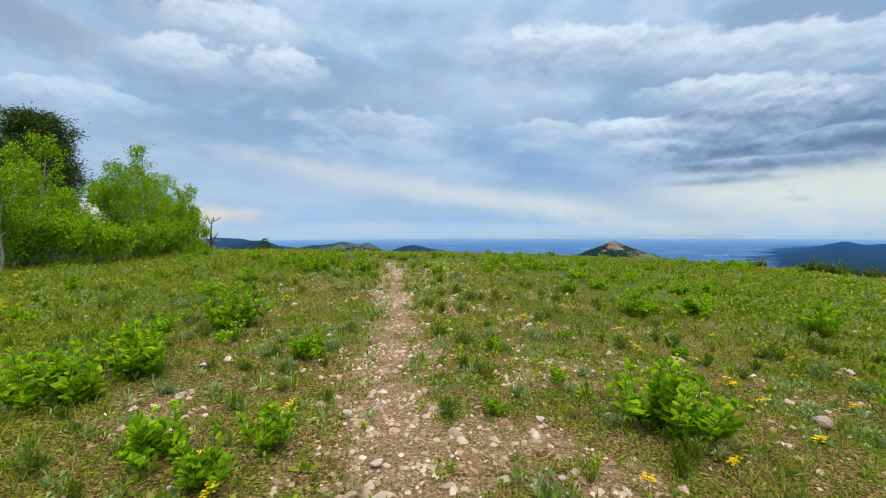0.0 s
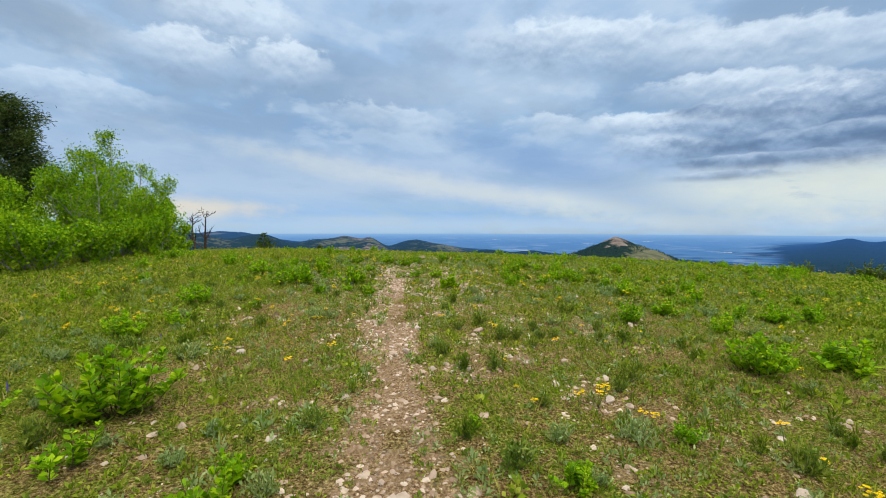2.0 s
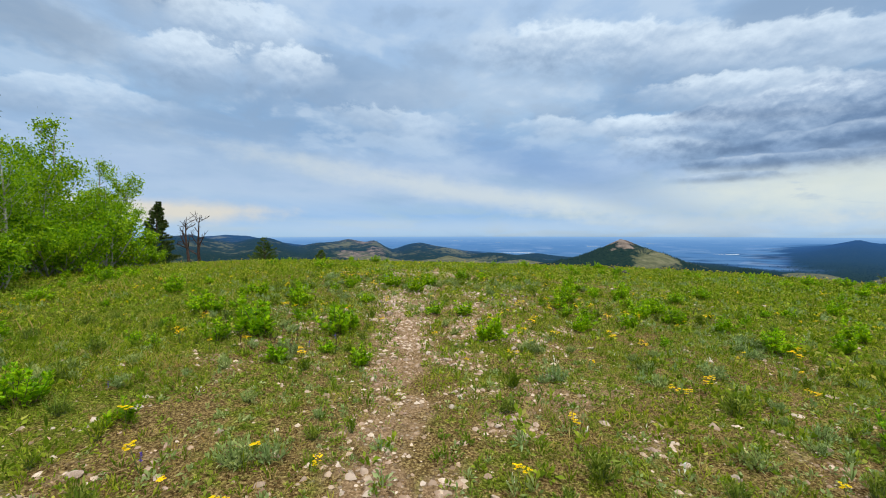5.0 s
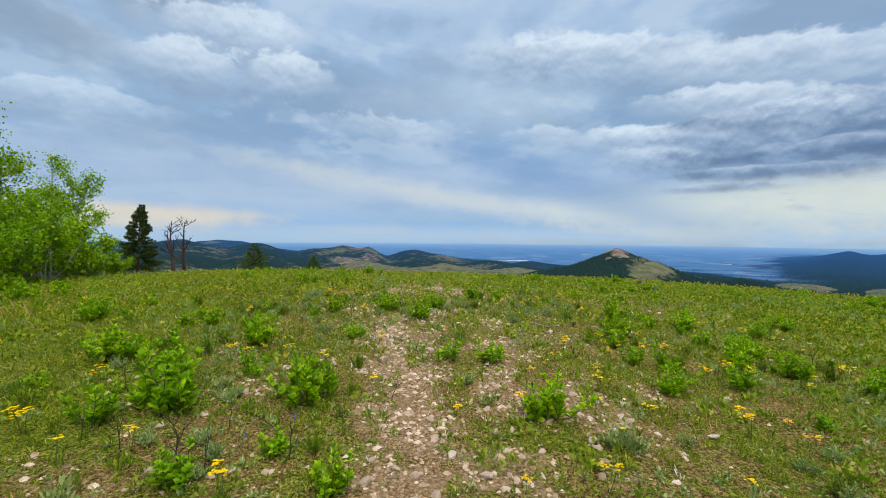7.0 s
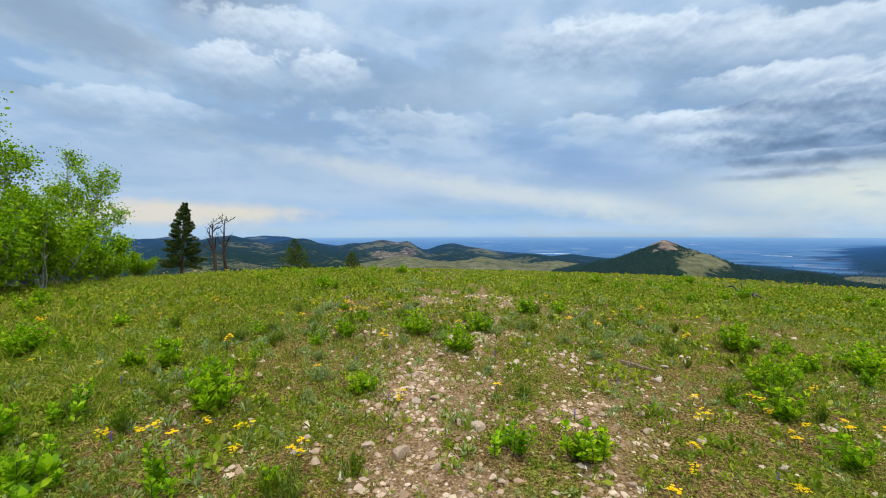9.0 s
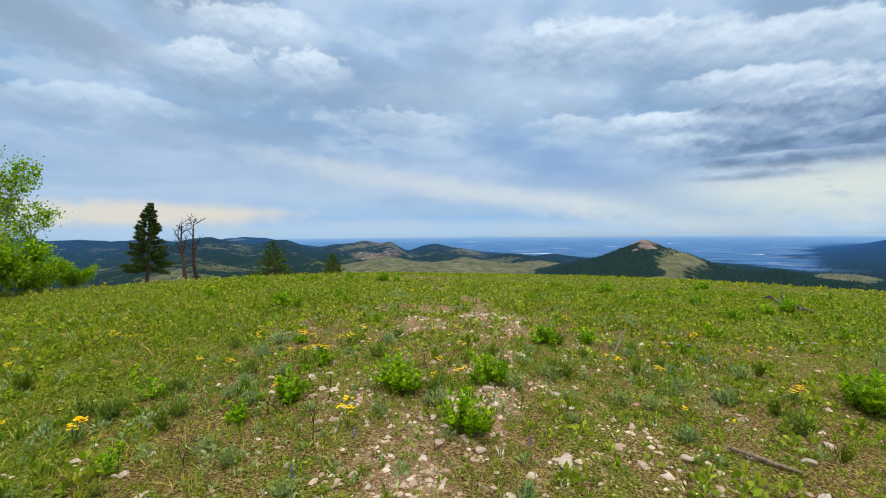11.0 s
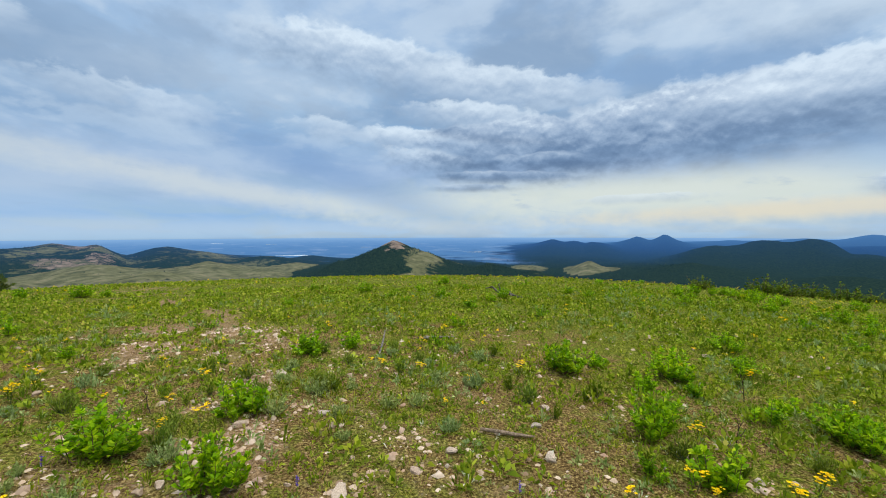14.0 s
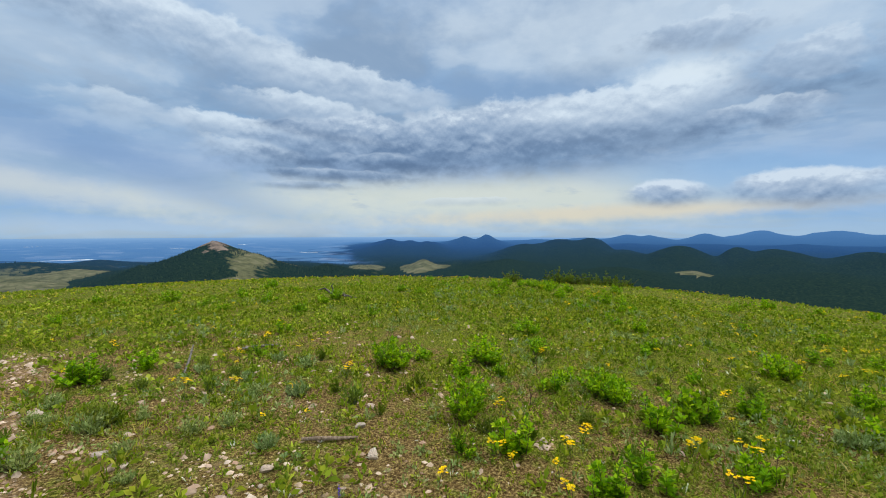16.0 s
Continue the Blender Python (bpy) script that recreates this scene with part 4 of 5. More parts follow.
LEAFY_SPOTS_2 = [(4.2, 11.88), (2.42, 11.94), (-10.36, 12.01), (-2, 12.09), (-1.52, 12.17), (-4.33, 12.23), (0.53, 12.27), (1.87, 12.31), (0.16, 12.39), (1.39, 12.41), (3.08, 12.55), (7.75, 12.65), (-3.32, 12.82), (-5.47, 12.92), (1.85, 13.13), (3.89, 13.35), (4.28, 13.38), (-5.92, 13.45), (1.53, 13.52), (1.92, 13.58), (0.42, 13.74), (5.48, 13.91), (-4.42, 14.11), (-2.65, 14.19), (1.14, 14.39), (5.83, 14.45), (1.76, 14.58), (-3.35, 14.89), (3.64, 15.12), (0.85, 15.21), (1.35, 15.23), (-2.51, 15.28), (-4.33, 15.47), (1.29, 15.71), (-5, 16.29), (-0.07, 16.73), (-1.8, 16.87), (-1.25, 16.98), (0.71, 17.78), (2.77, 18.1), (0.81, 20.62)]


def shrub(x, y, which, s, label):
    ob = new("leafy_plant", SHRUBS[which][0])
    part("leaves", SHRUBS[which][1], ob, "bright green oval leaves")
    ob.matrix_world = Matrix.LocRotScale((x, y, float(surface(x, y))), Euler((0, 0, rng.uniform(0, 6.28))), (s, s, s * rng.uniform(0.85, 1.15)))
    tagged(ob, label, "plant", "leafy plants on the hilltop")


LEAFY_SIZES = {(1.3, 2.96): 1.35, (-3.08, 2.72): 1.25, (-3.01, 3.29): 1.2, (-3.01, 4.88): 1.2, (-1.76, 4.32): 0.8, (2.48, 6.72): 1.0, (3.48, 7): 1.3, (-4.12, 10.47): 1.3, (-3.1, 10.78): 1.05, (-1.52, 12.17): 0.95,
               (-1.06, 10.8): 0.9, (1.39, 12.41): 0.95, (0.85, 15.21): 0.95, (1.53, 13.52): 0.75, (1.85, 13.13): 0.7, (4.84, 6.32): 1.2, (0.69, 3.74): 0.7, (1.06, 5.21): 0.55, (0.13, 3.07): 0.5, (0.15, 4.56): 0.5, (-0.45, 5.12): 0.45}
for x, y in LEAFY_SPOTS_1 + LEAFY_SPOTS_2:
    size = LEAFY_SIZES.get((x, y), 0.0)
    shrub(x, y, rng.choice([1, 4]) if size >= 1 else rng.integers(5), size or rng.uniform(0.6, 0.9), "broad bushy bright green leafy plant in the grass" if size >= 1 else "bushy bright green leafy plant in the grass")
_x, _y = scattered(1500, -13, 15, 1.5, 26, lambda x, y: step(fbm(x * 0.45, y * 0.45, 3, 101), 0.46, 0.62) * (1 - bare(x, y)) * ahead(x, y) * (from_walk(x, y) > 2.4) * 0.55)
for x, y in list(zip(_x, _y))[:200]:
    shrub(x, y, rng.integers(6), rng.uniform(0.45, 0.95), "small bright green leafy plant in the grass")


def cushion_meshes(seed, wide, tall, stems, leaf, slim, mat):
    """A low fine-leaved cushion: short stems fanning out of one root, each feathered with narrow leaves."""
    r = np.random.default_rng(seed)
    wood, base, way, long = [], [], [], []
    for i in range(stems):
        t, out = r.uniform(0, 2 * np.pi), abs(r.normal(0, 0.75))
        p = bent((0.12 * wide * np.cos(t), 0.12 * wide * np.sin(t), -0.01), (np.cos(t) * out * wide / tall, np.sin(t) * out * wide / tall, 1), tall * r.uniform(0.7, 1.2), (0, 0, 0.5), 4, 0.08, r)
        wood.append(tube(p, np.linspace(0.0025, 0.001, len(p)), 3))
        n = 11
        at = r.uniform(0.2, 1.0, n)
        base.append(np.stack([np.interp(at * (len(p) - 1), np.arange(len(p)), p[:, a]) for a in range(3)], -1))
        way.append(up_ways(n, 0.8, r) + 0.5 * unit(p[-1] - p[0]))
        long.append(leaf * r.uniform(0.6, 1.2, n))
    base, way, long = np.concatenate(base), np.concatenate(way), np.concatenate(long)
    leaves = kites(base, way, long, long * slim, 0.15, 0.5, r.uniform(0, 3.1, len(long)))
    return mesh("stems", *rooted(wood), STEM, True), mesh("leaves", *leaves, mat)


def cushion(name, meshes, x, y, s, label, group, leaf_label):
    ob = new(name, meshes[0])
    part("leaves", meshes[1], ob, leaf_label)
    ob.matrix_world = Matrix.LocRotScale((x, y, float(surface(x, y))), Euler((0, 0, rng.uniform(0, 6.28))), (s * rng.uniform(0.85, 1.25), s * rng.uniform(0.85, 1.25), s))
    tagged(ob, label, "plant", group)


SAGE_CUSHIONS = [cushion_meshes(501 + i, w, t, n, 0.045, 0.3, SAGE) for i, (w, t, n) in enumerate(((0.16, 0.12, 26), (0.12, 0.10, 20), (0.2, 0.15, 32)))]
FINE_CUSHIONS = [cushion_meshes(511 + i, w, t, n, 0.06, 0.2, m) for i, (w, t, n, m) in enumerate(((0.14, 0.15, 26, CREEPER), (0.11, 0.13, 20, RUSH), (0.18, 0.17, 34, CREEPER), (0.10, 0.18, 18, FIELD)))]
NEAR_WALK = lambda x, y: (from_walk(x, y) < 5.5) * (from_walk(x, y) > 0.35) * ahead(x, y) * (1 - 0.6 * bare(x, y))
_x, _y = scattered(1500, -7, 5.5, 1.2, 18, lambda x, y: NEAR_WALK(x, y) * step(fbm(x * 0.8, y * 0.8, 3, 151), 0.42, 0.6))
for x, y in list(zip(_x, _y))[:230]:
    cushion("sage_cushion", SAGE_CUSHIONS[rng.integers(3)], x, y, rng.uniform(0.5, 1.05), "low silver-green sage cushion on stony soil", "sage cushions", "feathery silver-green leaves")
_x, _y = scattered(1500, -7, 5.5, 1.2, 18, lambda x, y: NEAR_WALK(x, y) * step(fbm(x * 0.8, y * 0.8, 3, 161), 0.40, 0.58))
for x, y in list(zip(_x, _y))[:290]:
    cushion("green_tuft", FINE_CUSHIONS[rng.integers(4)], x, y, rng.uniform(0.5, 1.05), "fine-leaved green tuft growing between the stones", "fine-leaved tufts", "narrow green leaves")


def flower_meshes(seed, heads, tall, petal, mat, cluster):
    r = np.random.default_rng(seed)
    stalk, leaf, bloom = [], [], []
    for i in range(heads):
        t = r.uniform(0, 2 * np.pi)
        p = bent((0, 0, -0.02), (0.22 * np.cos(t), 0.22 * np.sin(t), 1), tall * r.uniform(0.75, 1.05), (0, 0, 0.1), 4, 0.05, r)
        stalk.append(tube(p, np.linspace(0.003, 0.0016, len(p)), 4))
        n = 7
        base = p[0] + (p[-1] - p[0]) * r.uniform(0.05, 0.65, n)[:, None]
        leaf.append(kites(base, up_ways(n, 0.8, r), r.uniform(0.03, 0.07, n), 0.012, 0.3, 0.5))
        bloom.append([])
        for _ in range(cluster):
            c = p[-1] + r.normal(0, 0.017, 3) * np.array([1, 1, 0.5])
            a = np.arange(8) * np.pi / 4 + r.uniform(0, 1)
            way = np.stack([np.cos(a), np.sin(a), np.full(8, 0.35)], -1)
            bloom[-1].append(kites(np.repeat(c[None], 8, 0), way, petal * r.uniform(0.8, 1.2), petal * 0.7, 0.1, 0.65))
            bloom[-1].append(kites(np.repeat(c[None], 3, 0), up_ways(3, 0.4, r), petal * 0.6, petal * 0.5, 0.0, 0.6))
    return mesh("stem", *joined(stalk), STEM, True), mesh("leaves", *joined(leaf), GRASS), [mesh("flower_head", *joined(b), mat) for b in bloom]


YELLOWS = [flower_meshes(40 + s, h, t, 0.0125, YELLOW, 9) for s, (h, t) in enumerate(((1, 0.18), (2, 0.2), (3, 0.2), (1, 0.14), (2, 0.16)))]
YELLOW_SPOTS_1 = [(0.91, 2.26), (1.5, 2.49), (-1.3, 2.75), (2.2, 2.89), (2.16, 3.27), (-3.78, 3.35), (2.98, 3.49), (-3.43, 3.57), (2.14, 3.64), (1.68, 4.52), (3.39, 5.14), (1.71, 5.23), (0.01, 5.52), (0.55, 5.64), (-2.11, 5.79), (-2.9, 5.95), (-7.59, 6.15), (-1.91, 6.22), (-3.05, 6.26), (-4.47, 6.48), (-4.53, 6.8), (0.47, 6.9), (-2.79, 7), (-2.45, 7.2), (-0.25, 7.28), (-2.87, 7.33), (1.53, 7.47), (-3.2, 7.59), (0.99, 7.98), (-3.71, 8.02), (0.47, 8.96), (0.9, 9.42), (-3.04, 9.49), (-4.17, 9.61), (-1.35, 9.79), (-3.88, 9.82), (-0.85, 9.87), (-4.74, 9.9), (0.05, 10.01), (2.36, 10.39), (-0.62, 10.42), (0.73, 10.5), (-1.82, 10.71), (0.48, 10.74), (-5.08, 10.78)]
YELLOW_SPOTS_2 = [(-0.67, 10.92), (-2.56, 10.92), (0.87, 10.94), (6.45, 11.05), (4.2, 11.28), (-0.45, 11.52), (-4.29, 11.57), (-3.27, 11.61), (-1.08, 11.79), (1.67, 11.82), (1.15, 11.83), (4, 12.31), (-6.48, 12.48), (-2.92, 12.52), (3.99, 12.61), (-6, 12.67), (0.14, 12.7), (-0.57, 12.74), (0.45, 12.77), (-3.8, 12.84), (-2.16, 12.86), (-0.02, 13.1), (-0.46, 13.22), (4.02, 13.24), (2.82, 13.42), (-5.26, 13.57), (-5.88, 13.57), (0.7, 13.57), (-8.18, 13.77), (-3.52, 14.08), (2.51, 14.14), (-2.64, 14.38), (-4.31, 14.53), (2.08, 14.66), (-5.42, 14.9), (-5.08, 14.94), (-4.33, 15.47), (-4.91, 16.28), (-4.22, 16.54), (1.04, 17.01), (0.2, 17.2), (-1.4, 17.99)]


def flower(name, meshes, x, y, s, label, group, colour):
    ob = new(name, meshes[0])
    part("leaves", meshes[1], ob)
    for head in meshes[2]:
        part("flower_head", head, ob, colour)
    ob.matrix_world = Matrix.LocRotScale((x, y, float(surface(x, y))), Euler((0, 0, rng.uniform(0, 6.28))), (s, s, s))
    tagged(ob, label, "flower", group)


for x, y in YELLOW_SPOTS_1 + YELLOW_SPOTS_2:
    flower("yellow_wildflower", YELLOWS[rng.integers(5)], x, y, rng.uniform(0.85, 1.25), "yellow wildflower with a clustered head on a thin stem", "yellow wildflowers", "bright yellow flower head")
_x, _y = scattered(1800, -9, 12, 1.5, 20, lambda x, y: step(fbm(x * 0.5, y * 0.5, 3, 111), 0.45, 0.65) * (1 - 0.8 * bare(x, y)) * ahead(x, y) * (from_walk(x, y) > 0.6) * 0.55)
for x, y in list(zip(_x, _y))[:280]:
    flower("yellow_wildflower", YELLOWS[rng.integers(5)], x, y, rng.uniform(0.6, 1.1), "yellow wildflower with a clustered head on a thin stem", "yellow wildflowers", "bright yellow flower head")


def larkspur_meshes(seed):
    r = np.random.default_rng(seed)
    p = bent((0, 0, -0.02), (0.05, 0.02, 1), 0.2, (0, 0, 0), 5, 0.04, r)
    n = 26
    at = r.uniform(0.45, 1.0, n)
    base = p[0] + (p[-1] - p[0]) * at[:, None]
    petals = kites(base, up_ways(n, 1.2, r) + np.array([0, 0, -0.3]), 0.02, 0.016, 0.2, 0.6)
    low = p[0] + (p[-1] - p[0]) * r.uniform(0.05, 0.4, 10)[:, None]
    return mesh("stem", *tube(p, np.linspace(0.003, 0.0015, len(p)), 4), STEM, True), mesh("leaves", *kites(low, up_ways(10, 0.9, r), 0.05, 0.014, 0.3), GRASS), [mesh("flower_head", *petals, PURPLE)]


LARKSPUR = [larkspur_meshes(s) for s in (71, 72)]
for x, y in [(-3.6, 6.9), (-3.9, 6.4), (-3.2, 7.6), (-4.4, 8.6), (-5.0, 11.2), (-4.6, 11.6), (-3.2, 10.0), (-3.0, 10.3), (-4.2, 10.8), (-5.4, 12.4), (-3.6, 13.4), (-3.4, 13.9),
             (-1.5, 12.7), (-0.4, 12.1), (-2.2, 14.0), (-3.6, 14.8), (-4.2, 15.4), (-5.6, 13.2), (-6.2, 12.2), (-3.0, 12.6), (-1.0, 13.5), (-4.0, 5.0)]:
    flower("purple_larkspur", LARKSPUR[rng.integers(2)], x, y, rng.uniform(0.45, 0.7), "violet larkspur with a short spike of flowers", "violet larkspurs", "violet flower spike")

# ---- dead wood on the ground ----


def stick(name, points, radii, label, twigs=(), sides=8, mat=None):
    made = [tube(points, radii, sides)] + [tube(p, r, 6) for p, r in twigs]
    tagged(new(name, mesh(name, *joined(made), mat or GREY_WOOD, True)), label, "dead wood")


def on_ground(x, y, h=0.0):
    return (x, y, float(surface(x, y)) + h)


stick("dead_branch", [on_ground(3.46, 21.45, 0.20), on_ground(3.56, 21.28, 0.26), on_ground(3.66, 21.12, 0.13), on_ground(3.74, 20.95, 0.07), on_ground(3.80, 20.75, 0.12), on_ground(3.92, 20.55, 0.05), on_ground(4.12, 20.3, 0.03)],
      [0.012, 0.026, 0.034, 0.036, 0.034, 0.028, 0.012], "grey and charred forked dead branch lying in the grass",
      [([on_ground(3.66, 21.12, 0.13), on_ground(3.70, 21.1, 0.22), on_ground(3.68, 21.14, 0.33), on_ground(3.75, 21.15, 0.40)], [0.026, 0.02, 0.016, 0.006]),
       ([on_ground(3.74, 20.95, 0.07), on_ground(3.86, 20.95, 0.15), on_ground(3.98, 21.0, 0.16)], [0.024, 0.018, 0.006]),
       ([on_ground(3.80, 20.75, 0.12), on_ground(3.74, 20.6, 0.07), on_ground(3.62, 20.5, 0.03)], [0.022, 0.016, 0.006])], mat=CHARRED)
stick("stick", [on_ground(-0.82, 14.28, 0.03), on_ground(-0.72, 14.2, 0.03), on_ground(-0.62, 14.12, 0.025), on_ground(-0.5, 14.02, 0.02)], [0.012, 0.016, 0.015, 0.009], "short brown dead stick on the stony soil", mat=BROWN_WOOD)
stick("twig", [on_ground(-0.68, 17.3, 0.14), on_ground(-0.8, 17.0, 0.06), on_ground(-0.92, 16.7, 0.03), on_ground(-1.0, 16.5, 0.02)], [0.008, 0.014, 0.014, 0.008], "thin grey dead twig leaning in the grass")
stick("stick", [on_ground(-0.25, 17.1, 0.03), on_ground(0.0, 17.05, 0.04), on_ground(0.3, 17.0, 0.02)], [0.015, 0.02, 0.012], "short grey dead stick in the grass")



def bare_twig_mesh(seed):
    """A dead upright twig that forks a few times."""
    r = np.random.default_rng(seed)
    p = bent((0, 0, -0.02), (r.normal(0, 0.25), r.normal(0, 0.25), 1), 0.3, (0, 0, 0.1), 6, 0.12, r)
    made = [tube(p, np.linspace(0.0042, 0.0016, len(p)), 5)]
    for j in (2, 3, 4, 5):
        q = bent(p[j], p[j] - p[j - 1] + r.normal(0, 0.05, 3), r.uniform(0.07, 0.15), (0, 0, 0.3), 4, 0.12, r)
        made.append(tube(q, np.linspace(0.0035, 0.0012, len(q)), 4))
    return mesh("dead_twig", *joined(made), DEAD_BARK, True)


TWIGS = [bare_twig_mesh(s) for s in (601, 602, 603, 604)]
for x, y in ((-3.9, 9.75), (-3.62, 9.9), (-3.5, 9.75), (-3.3, 9.7), (-3.15, 10.3), (-3.45, 10.2), (-4.3, 9.9), (-2.85, 9.9), (-4.6, 10.6), (-4.3, 13.4), (-4.15, 14.3), (-3.9, 14.6), (-3.7, 13.9), (-3.2, 15.6), (-2.4, 10.9), (0.9, 13.4), (1.9, 13.9), (2.3, 12.6)):
    ob = new("dead_twig", TWIGS[rng.integers(4)])
    ob.matrix_world = Matrix.LocRotScale(on_ground(x, y), Euler((0, 0, rng.uniform(0, 6.28))), (1, 1, rng.uniform(0.7, 1.15)))
    tagged(ob, "thin dark dead twig standing among the plants", "dead wood", "dead twigs")

# ---- trees ----


def aspen_meshes(seed, tall, stems, spread, fill, low, lean):
    """A clump of aspen: pale leaning stems, upswept branches from the height low on, and small leaves in plumes with gaps."""
    r = np.random.default_rng(seed)
    wood, spots = [], []
    for i in range(stems):
        t = r.uniform(0, 2 * np.pi)
        high = tall * r.uniform(0.62, 1.0)
        out = lean * r.uniform(0.4, 1.2)
        p = bent((spread * 0.3 * np.cos(t) * r.uniform(0, 1), spread * 0.3 * np.sin(t) * r.uniform(0, 1), -0.15), (out * np.cos(t), out * np.sin(t), 1), high, (0.1 * np.cos(t), 0.1 * np.sin(t), 0.1), 9, 0.09, r)
        wood.append(tube(p, np.linspace(0.012 * high, 0.008, len(p)), 7))
        for b in range(int(20 * fill)):
            k = r.uniform(low, 0.97)
            at = np.array([np.interp(k * 9, np.arange(10), p[:, a]) for a in range(3)])
            w = r.uniform(0, 2 * np.pi)
            long = spread * (0.3 + 0.7 * (1 - k) / (1 - low)) * r.uniform(0.35, 1.0)
            q = bent(at, (np.cos(w), np.sin(w), r.uniform(0.4, 1.3)), long, (0, 0, 0.9), 6, 0.12, r)
            wood.append(tube(q, np.linspace(0.018 * (1.1 - k) + 0.003, 0.003, len(q)), 4))
            for j in (3, 4, 5, 6):
                spots.append(q[j] + r.normal(0, 0.04, 3))
            twig = bent(q[4], (np.cos(w + 1.2), np.sin(w + 1.2), 0.9), long * 0.45, (0, 0, 0.5), 3, 0.15, r)
            wood.append(tube(twig, np.linspace(0.006, 0.003, len(twig)), 3))
            spots.append(twig[2]), spots.append(twig[3])
        for j in (-1, -2):
            spots.append(p[j])
    spots = np.array(spots)
    n = 25
    at = np.repeat(spots, n, 0) + r.normal(0, 1, (len(spots) * n, 3)) * np.repeat(r.uniform(0.045, 0.12, (len(spots), 1)), n, 0)
    m = len(at)
    way = up_ways(m, 1.3, r)
    long = r.uniform(0.038, 0.07, m)
    leaves = kites(at, way, long, long * 0.85, 0.15, 0.5, r.uniform(0, 3.1, m))
    return mesh("trunk", *joined(wood), ASPEN_BARK, True), mesh("crown", *leaves, ASPEN)


def set_tree(name, meshes, x, y, s, turn, label, category, group, crown_label):
    ob = new(name, meshes[0])
    part("crown", meshes[1], ob, crown_label)
    ob.matrix_world = Matrix.LocRotScale((x, y, float(surface(x, y))), Euler((0, 0, turn)), (s, s, s))
    return tagged(ob, label, category, group)


ASPENS = [aspen_meshes(201, 4.9, 3, 1.5, 0.85, 0.34, 0.22), aspen_meshes(202, 4.1, 4, 1.5, 0.72, 0.36, 0.24), aspen_meshes(203, 2.9, 4, 1.0, 0.6, 0.3, 0.2), aspen_meshes(204, 1.5, 8, 0.75, 0.4, 0.15, 0.75)]
for x, y, which, s, turn in ((-11.9, 9.6, 0, 0.85, 0.3), (-11.5, 13.4, 1, 0.82, 1.4), (-13.4, 12.0, 2, 1.0, 2.2), (-13.6, 15.6, 1, 0.85, 4.0), (-15.4, 14.6, 2, 1.1, 5.1), (-15.2, 17.6, 1, 1.3, 0.9),
                             (-16.9, 20.9, 1, 1.12, 4.3), (-19.4, 20.6, 0, 0.85, 2.4), (-10.8, 8.4, 2, 1.0, 5.5), (-13.0, 17.2, 2, 0.92, 5.6), (-10.6, 12.4, 3, 1.0, 1.1), (-17.8, 23.0, 3, 1.0, 1.0),
                             (-14.9, 18.8, 3, 0.8, 0.4), (-14.4, 16.8, 2, 1.05, 1.2), (-15.7, 19.2, 2, 1.0, 3.3), (-13.9, 17.9, 3, 1.5, 0.2), (-15.2, 19.9, 3, 1.4, 1.7), (-12.9, 15.9, 3, 1.5, 2.9), (-12.6, 13.9, 2, 1.1, 4.6), (-16.0, 21.4, 3, 0.9, 2.6), (-16.9, 23.3, 3, 0.7, 4.1), (-10.4, 10.6, 3, 1.1, 2.0), (-12.2, 14.8, 3, 1.1, 3.2), (-12.6, 11.0, 3, 1.2, 0.8),
                             (-14.6, 13.8, 3, 1.3, 2.0), (-16.6, 17.2, 3, 1.3, 3.9), (-11.4, 9.0, 3, 1.2, 5.0)):
    set_tree("aspen_clump", ASPENS[which], x, y, s, turn, "fresh green aspen clump with pale thin stems" if which < 2 else "low fresh green aspen thicket at the grove's edge", "tree", "aspens beside the meadow", "light green leaves with gaps")


def pine_meshes(seed, tall, wide, low, layers, mat, needles, round_top, droop):
    """A conifer: straight trunk, whorls of boughs, and needle sprays along them."""
    r = np.random.default_rng(seed)
    p = bent((0, 0, -0.6), (0.02, 0.01, 1), tall + 0.6, (0, 0, 0), 10, 0.015, r)
    wood = [tube(p, np.linspace(0.024 * tall, 0.02, len(p)), 9)]
    at, way = [], []
    for i in range(layers):
        k = low + (0.985 - low) * i / (layers - 1)
        c = np.array([np.interp(k * 10, np.arange(11), p[:, a]) for a in range(3)])
        body = (k - low) / (1 - low)
        reach = wide * (math.sqrt(max(0.02, 1 - (2 * body - 0.75) ** 2 / 1.8)) if round_top else (1 - body) ** 0.85 + 0.05)
        count = r.integers(5, 9)
        for b in range(count):
            t = 2 * np.pi * b / count + r.uniform(0, 0.9)
            long = reach * r.uniform(0.6, 1.12)
            q = bent(c + r.normal(0, 0.04, 3), (np.cos(t), np.sin(t), 0.25 - droop * (1 - body)), long, (0, 0, 0.35), 6, 0.06, r)
            wood.append(tube(q, np.linspace(0.012 + 0.012 * long, 0.005, len(q)), 4))
            n = int(needles * (0.3 + long))
            f = r.uniform(0.15, 1.0, n) ** 0.7
            base = np.stack([np.interp(f * 6, np.arange(7), q[:, a]) for a in range(3)], -1) + r.normal(0, 0.05 + 0.10 * round_top, (n, 3)) * (0.6 + long * 0.4)
            w = unit(np.array([np.cos(t), np.sin(t), 0.35]) + r.normal(0, 0.75, (n, 3)))
            at.append(base), way.append(w)
    at, way = np.concatenate(at), np.concatenate(way)
    m = len(at)
    long = r.uniform(0.11, 0.24, m)
    return mesh("trunk", *joined(wood), PINE_BARK, True), mesh("crown", *kites(at, way, long, long * 0.22, 0.1, 0.5, r.uniform(0, 3.1, m)), mat)


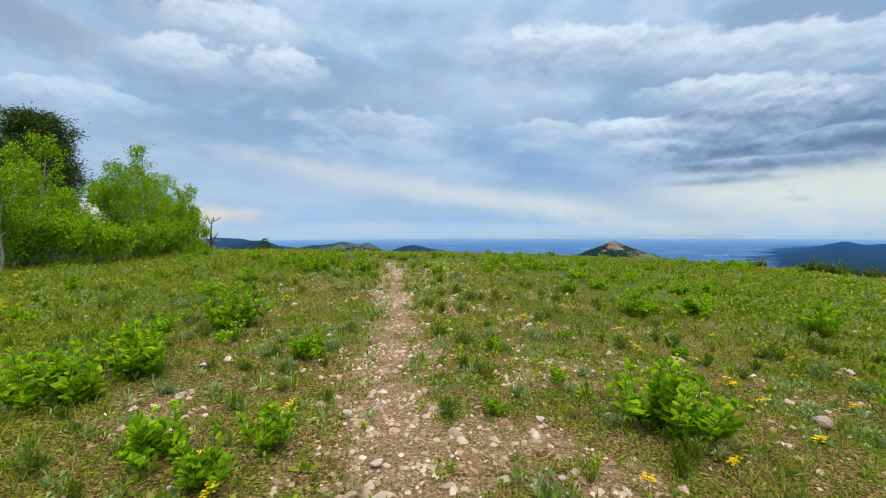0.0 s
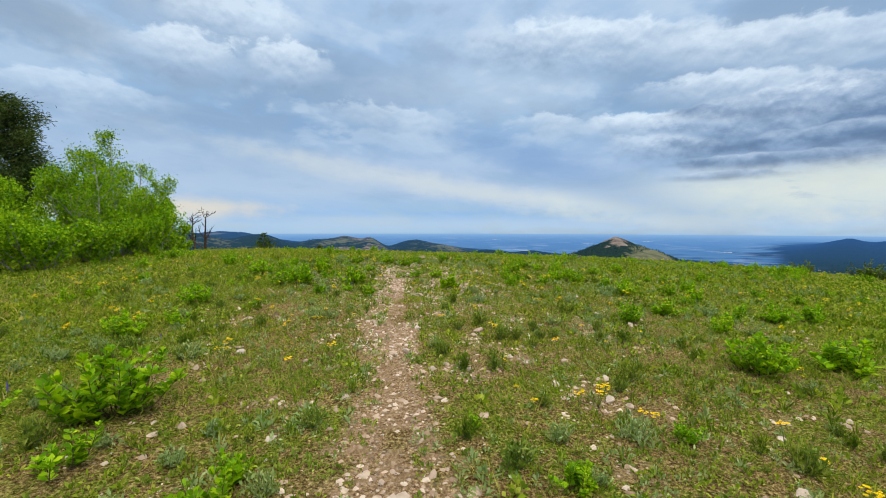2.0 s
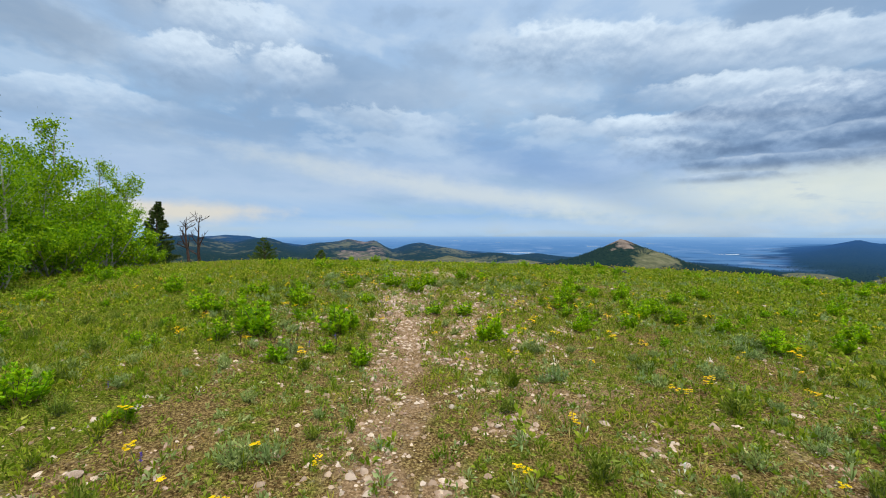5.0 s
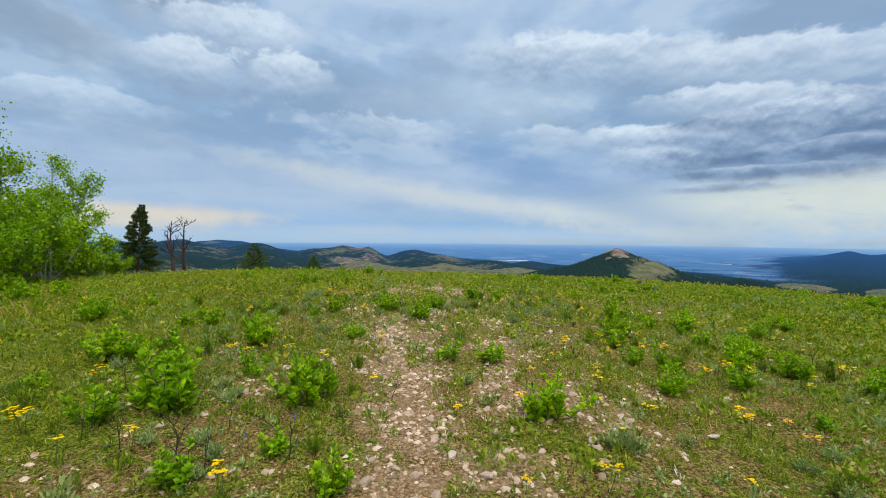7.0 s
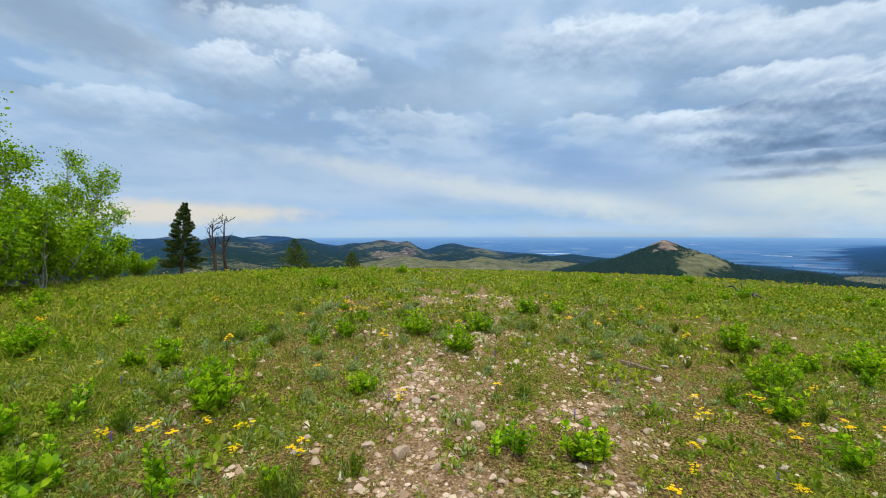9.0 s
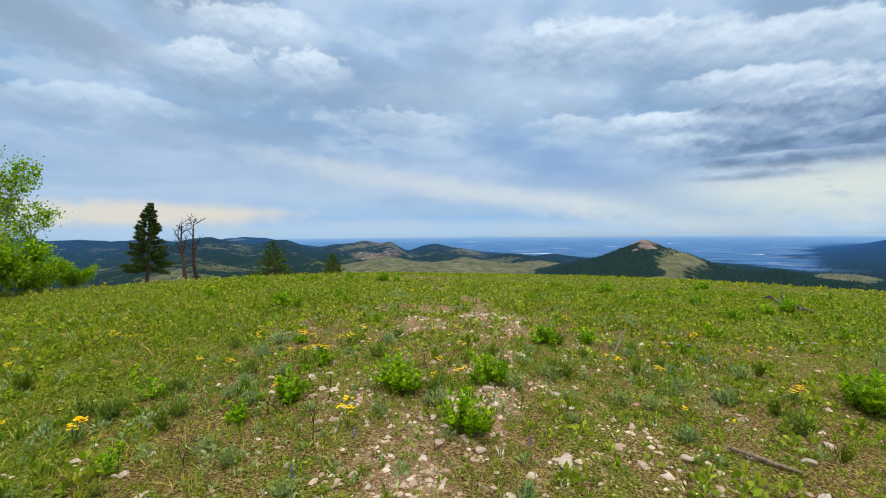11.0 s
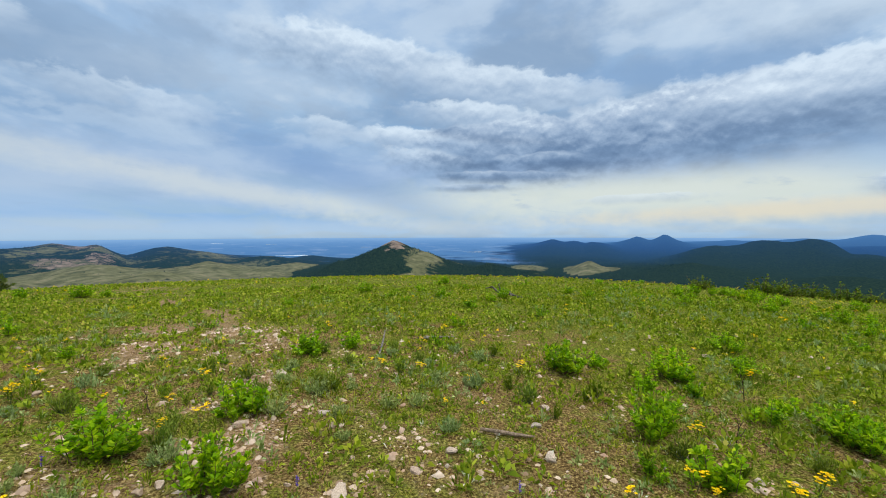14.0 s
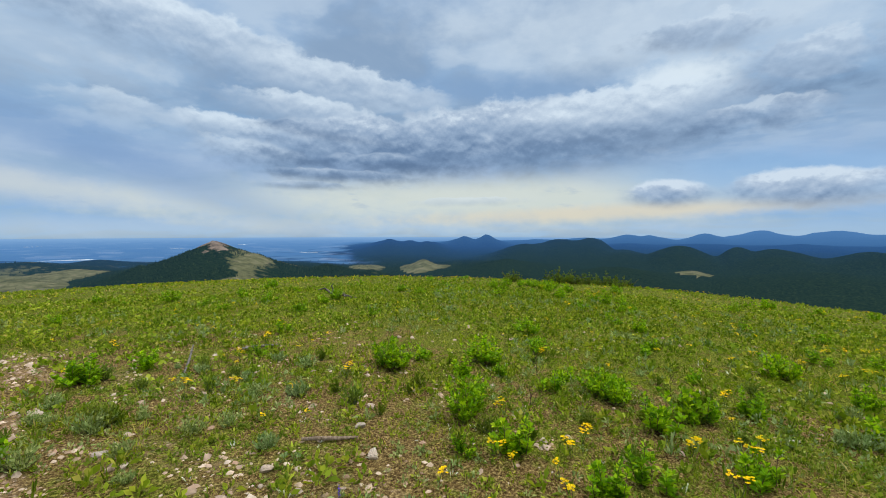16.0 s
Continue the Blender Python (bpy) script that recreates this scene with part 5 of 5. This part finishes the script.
def conifer(x, y, top, *a):
    """A conifer whose tip stands at the height top."""
    foot = float(surface(x, y))
    meshes = pine_meshes(a[0], top - foot, *a[1:8])
    set_tree("pine_tree" if a[6] else "spruce_tree", meshes, x, y, 1.0, 0.0, a[8], "tree", "conifers beside the meadow", "dense dark green needles")


conifer(-21.7, 18.8, 7.0, 301, 1.95, 0.36, 24, NEEDLE, 170, True, 0.0, "dark broad ponderosa pine behind the aspens")
conifer(-41.2, 51.8, 5.3, 302, 2.45, 0.40, 24, NEEDLE, 230, False, 0.45, "dark slender spruce at the hill's edge")
conifer(-47.0, 88.0, 0.4, 303, 6.2, 0.14, 24, YOUNG, 120, False, 0.1, "low bushy green pine just over the crest")
conifer(-34.2, 86.0, -2.2, 304, 3.4, 0.14, 18, YOUNG, 170, False, 0.2, "small green pine just over the crest")


def snag(x, y, top, lean, seed, fork, label):
    """A dead tree, bare and dark, with broken branches."""
    r = np.random.default_rng(seed)
    foot = float(surface(x, y))
    tall = top - foot
    p = bent((0, 0, -0.4), (lean * 0.6, 0, 1), tall + 0.4, (lean, 0, 0.05), 10, 0.085, r)
    trunk = tube(p, np.linspace(0.30, 0.03, len(p)), 10)
    ob = new("dead_tree", mesh("trunk", *trunk, DEAD_BARK, True))
    ob.matrix_world = Matrix.LocRotScale((x, y, foot), None, None)
    tagged(ob, label, "tree", "dead trees at the hill's edge")
    for i in range(13):
        k = r.uniform(0.5, 0.97)
        at = np.array([np.interp(k * 10, np.arange(11), p[:, a]) for a in range(3)])
        t = r.choice([0.0, np.pi]) + r.normal(0, 0.7)
        long = fork * (1.4 - k) * r.uniform(0.6, 1.9)
        q = bent(at, (np.cos(t), np.sin(t), r.uniform(0.1, 1.3)), long, (0, 0, r.uniform(-0.4, 1.6)), 6, 0.14, r)
        limb = [tube(q, np.linspace(0.12 * (1.25 - k), 0.02, len(q)), 5)]
        for j in (2, 3, 4, 5):
            w = bent(q[j], q[j] - q[j - 1] + r.normal(0, 0.25, 3), long * 0.35, (0, 0, 0.4), 3, 0.15, r)
            limb.append(tube(w, np.linspace(0.04, 0.012, len(w)), 4))
        part("branch", mesh("branch", *joined(limb), DEAD_BARK, True), ob)


snag(-37.1, 53.2, 3.9, -0.10, 401, 2.0, "bare dead pine with dark broken branches")
snag(-35.2, 52.4, 3.6, 0.03, 402, 1.6, "bare dead pine leaning beside its twin")

# ---- juniper-like shrubs at the crest ----


JUNIPER = shrub_meshes(77, 40, 0.36, 0.045, 0.95, RUSH)


def crest_shrub(x, y, s, label):
    meshes = JUNIPER
    ob = new("crest_shrub", meshes[0])
    part("leaves", meshes[1], ob, "deep green leaves")
    ob.matrix_world = Matrix.LocRotScale((x, y, float(surface(x, y))), Euler((0, 0, x * 3)), (s * 1.5, s * 1.5, s))
    tagged(ob, label, "shrub", "shrubs at the crest")


for x, y, s in ((15.6, 20.8, 2.0), (16.6, 20.6, 1.7), (17.6, 20.2, 1.6), (18.8, 19.8, 1.9), (20.0, 19.4, 1.5), (14.2, 22.4, 1.5)):
    crest_shrub(x, y, s, "low dark green shrub on the crest")

# ---- far woods ----


def far_woods():
    n = 22000
    turn, r = rng.uniform(-42, 56, n), rng.uniform(330, 900, n)
    turn[: n // 3] = rng.uniform(8, 40, n // 3)
    r[: n // 3] = rng.uniform(340, 520, n // 3)
    x, y = EYE[0] + r * np.sin(np.radians(turn)), EYE[1] + r * np.cos(np.radians(turn))
    z, wood, rocky, plain = ground_z(x, y)
    grain = fbm(x * 0.02, y * 0.02, 4, 131)
    keep = (wood + (grain - 0.5) * 1.6 > rng.uniform(0.35, 1.05, n)) & (plain < 0.4) & (rocky < rng.uniform(0.1, 0.9, n)) & (z < -16)
    x, y, z, r = x[keep], y[keep], z[keep], r[keep]
    m = len(x)
    tall, t = rng.uniform(0.9, 2.3, m) * (0.6 + r / 1400), np.arange(5) * 2 * np.pi / 5
    ring = np.stack([np.cos(t), np.sin(t), np.zeros(5)], -1)[None] * (tall * rng.uniform(0.2, 0.32, m))[:, None, None]
    v = np.concatenate([ring + np.stack([x, y, z - 0.2], -1)[:, None], np.stack([x, y, z + tall], -1)[:, None]], 1)
    f = np.array([[i, (i + 1) % 5, 5] for i in range(5)])
    tagged(new("far_woods", mesh("far_woods", v.reshape(-1, 3), (np.arange(m)[:, None, None] * 6 + f[None]).reshape(-1, 3), FAR_WOOD)), "dark pine woods on the far hillsides", "woods", kind="stuff")


far_woods()
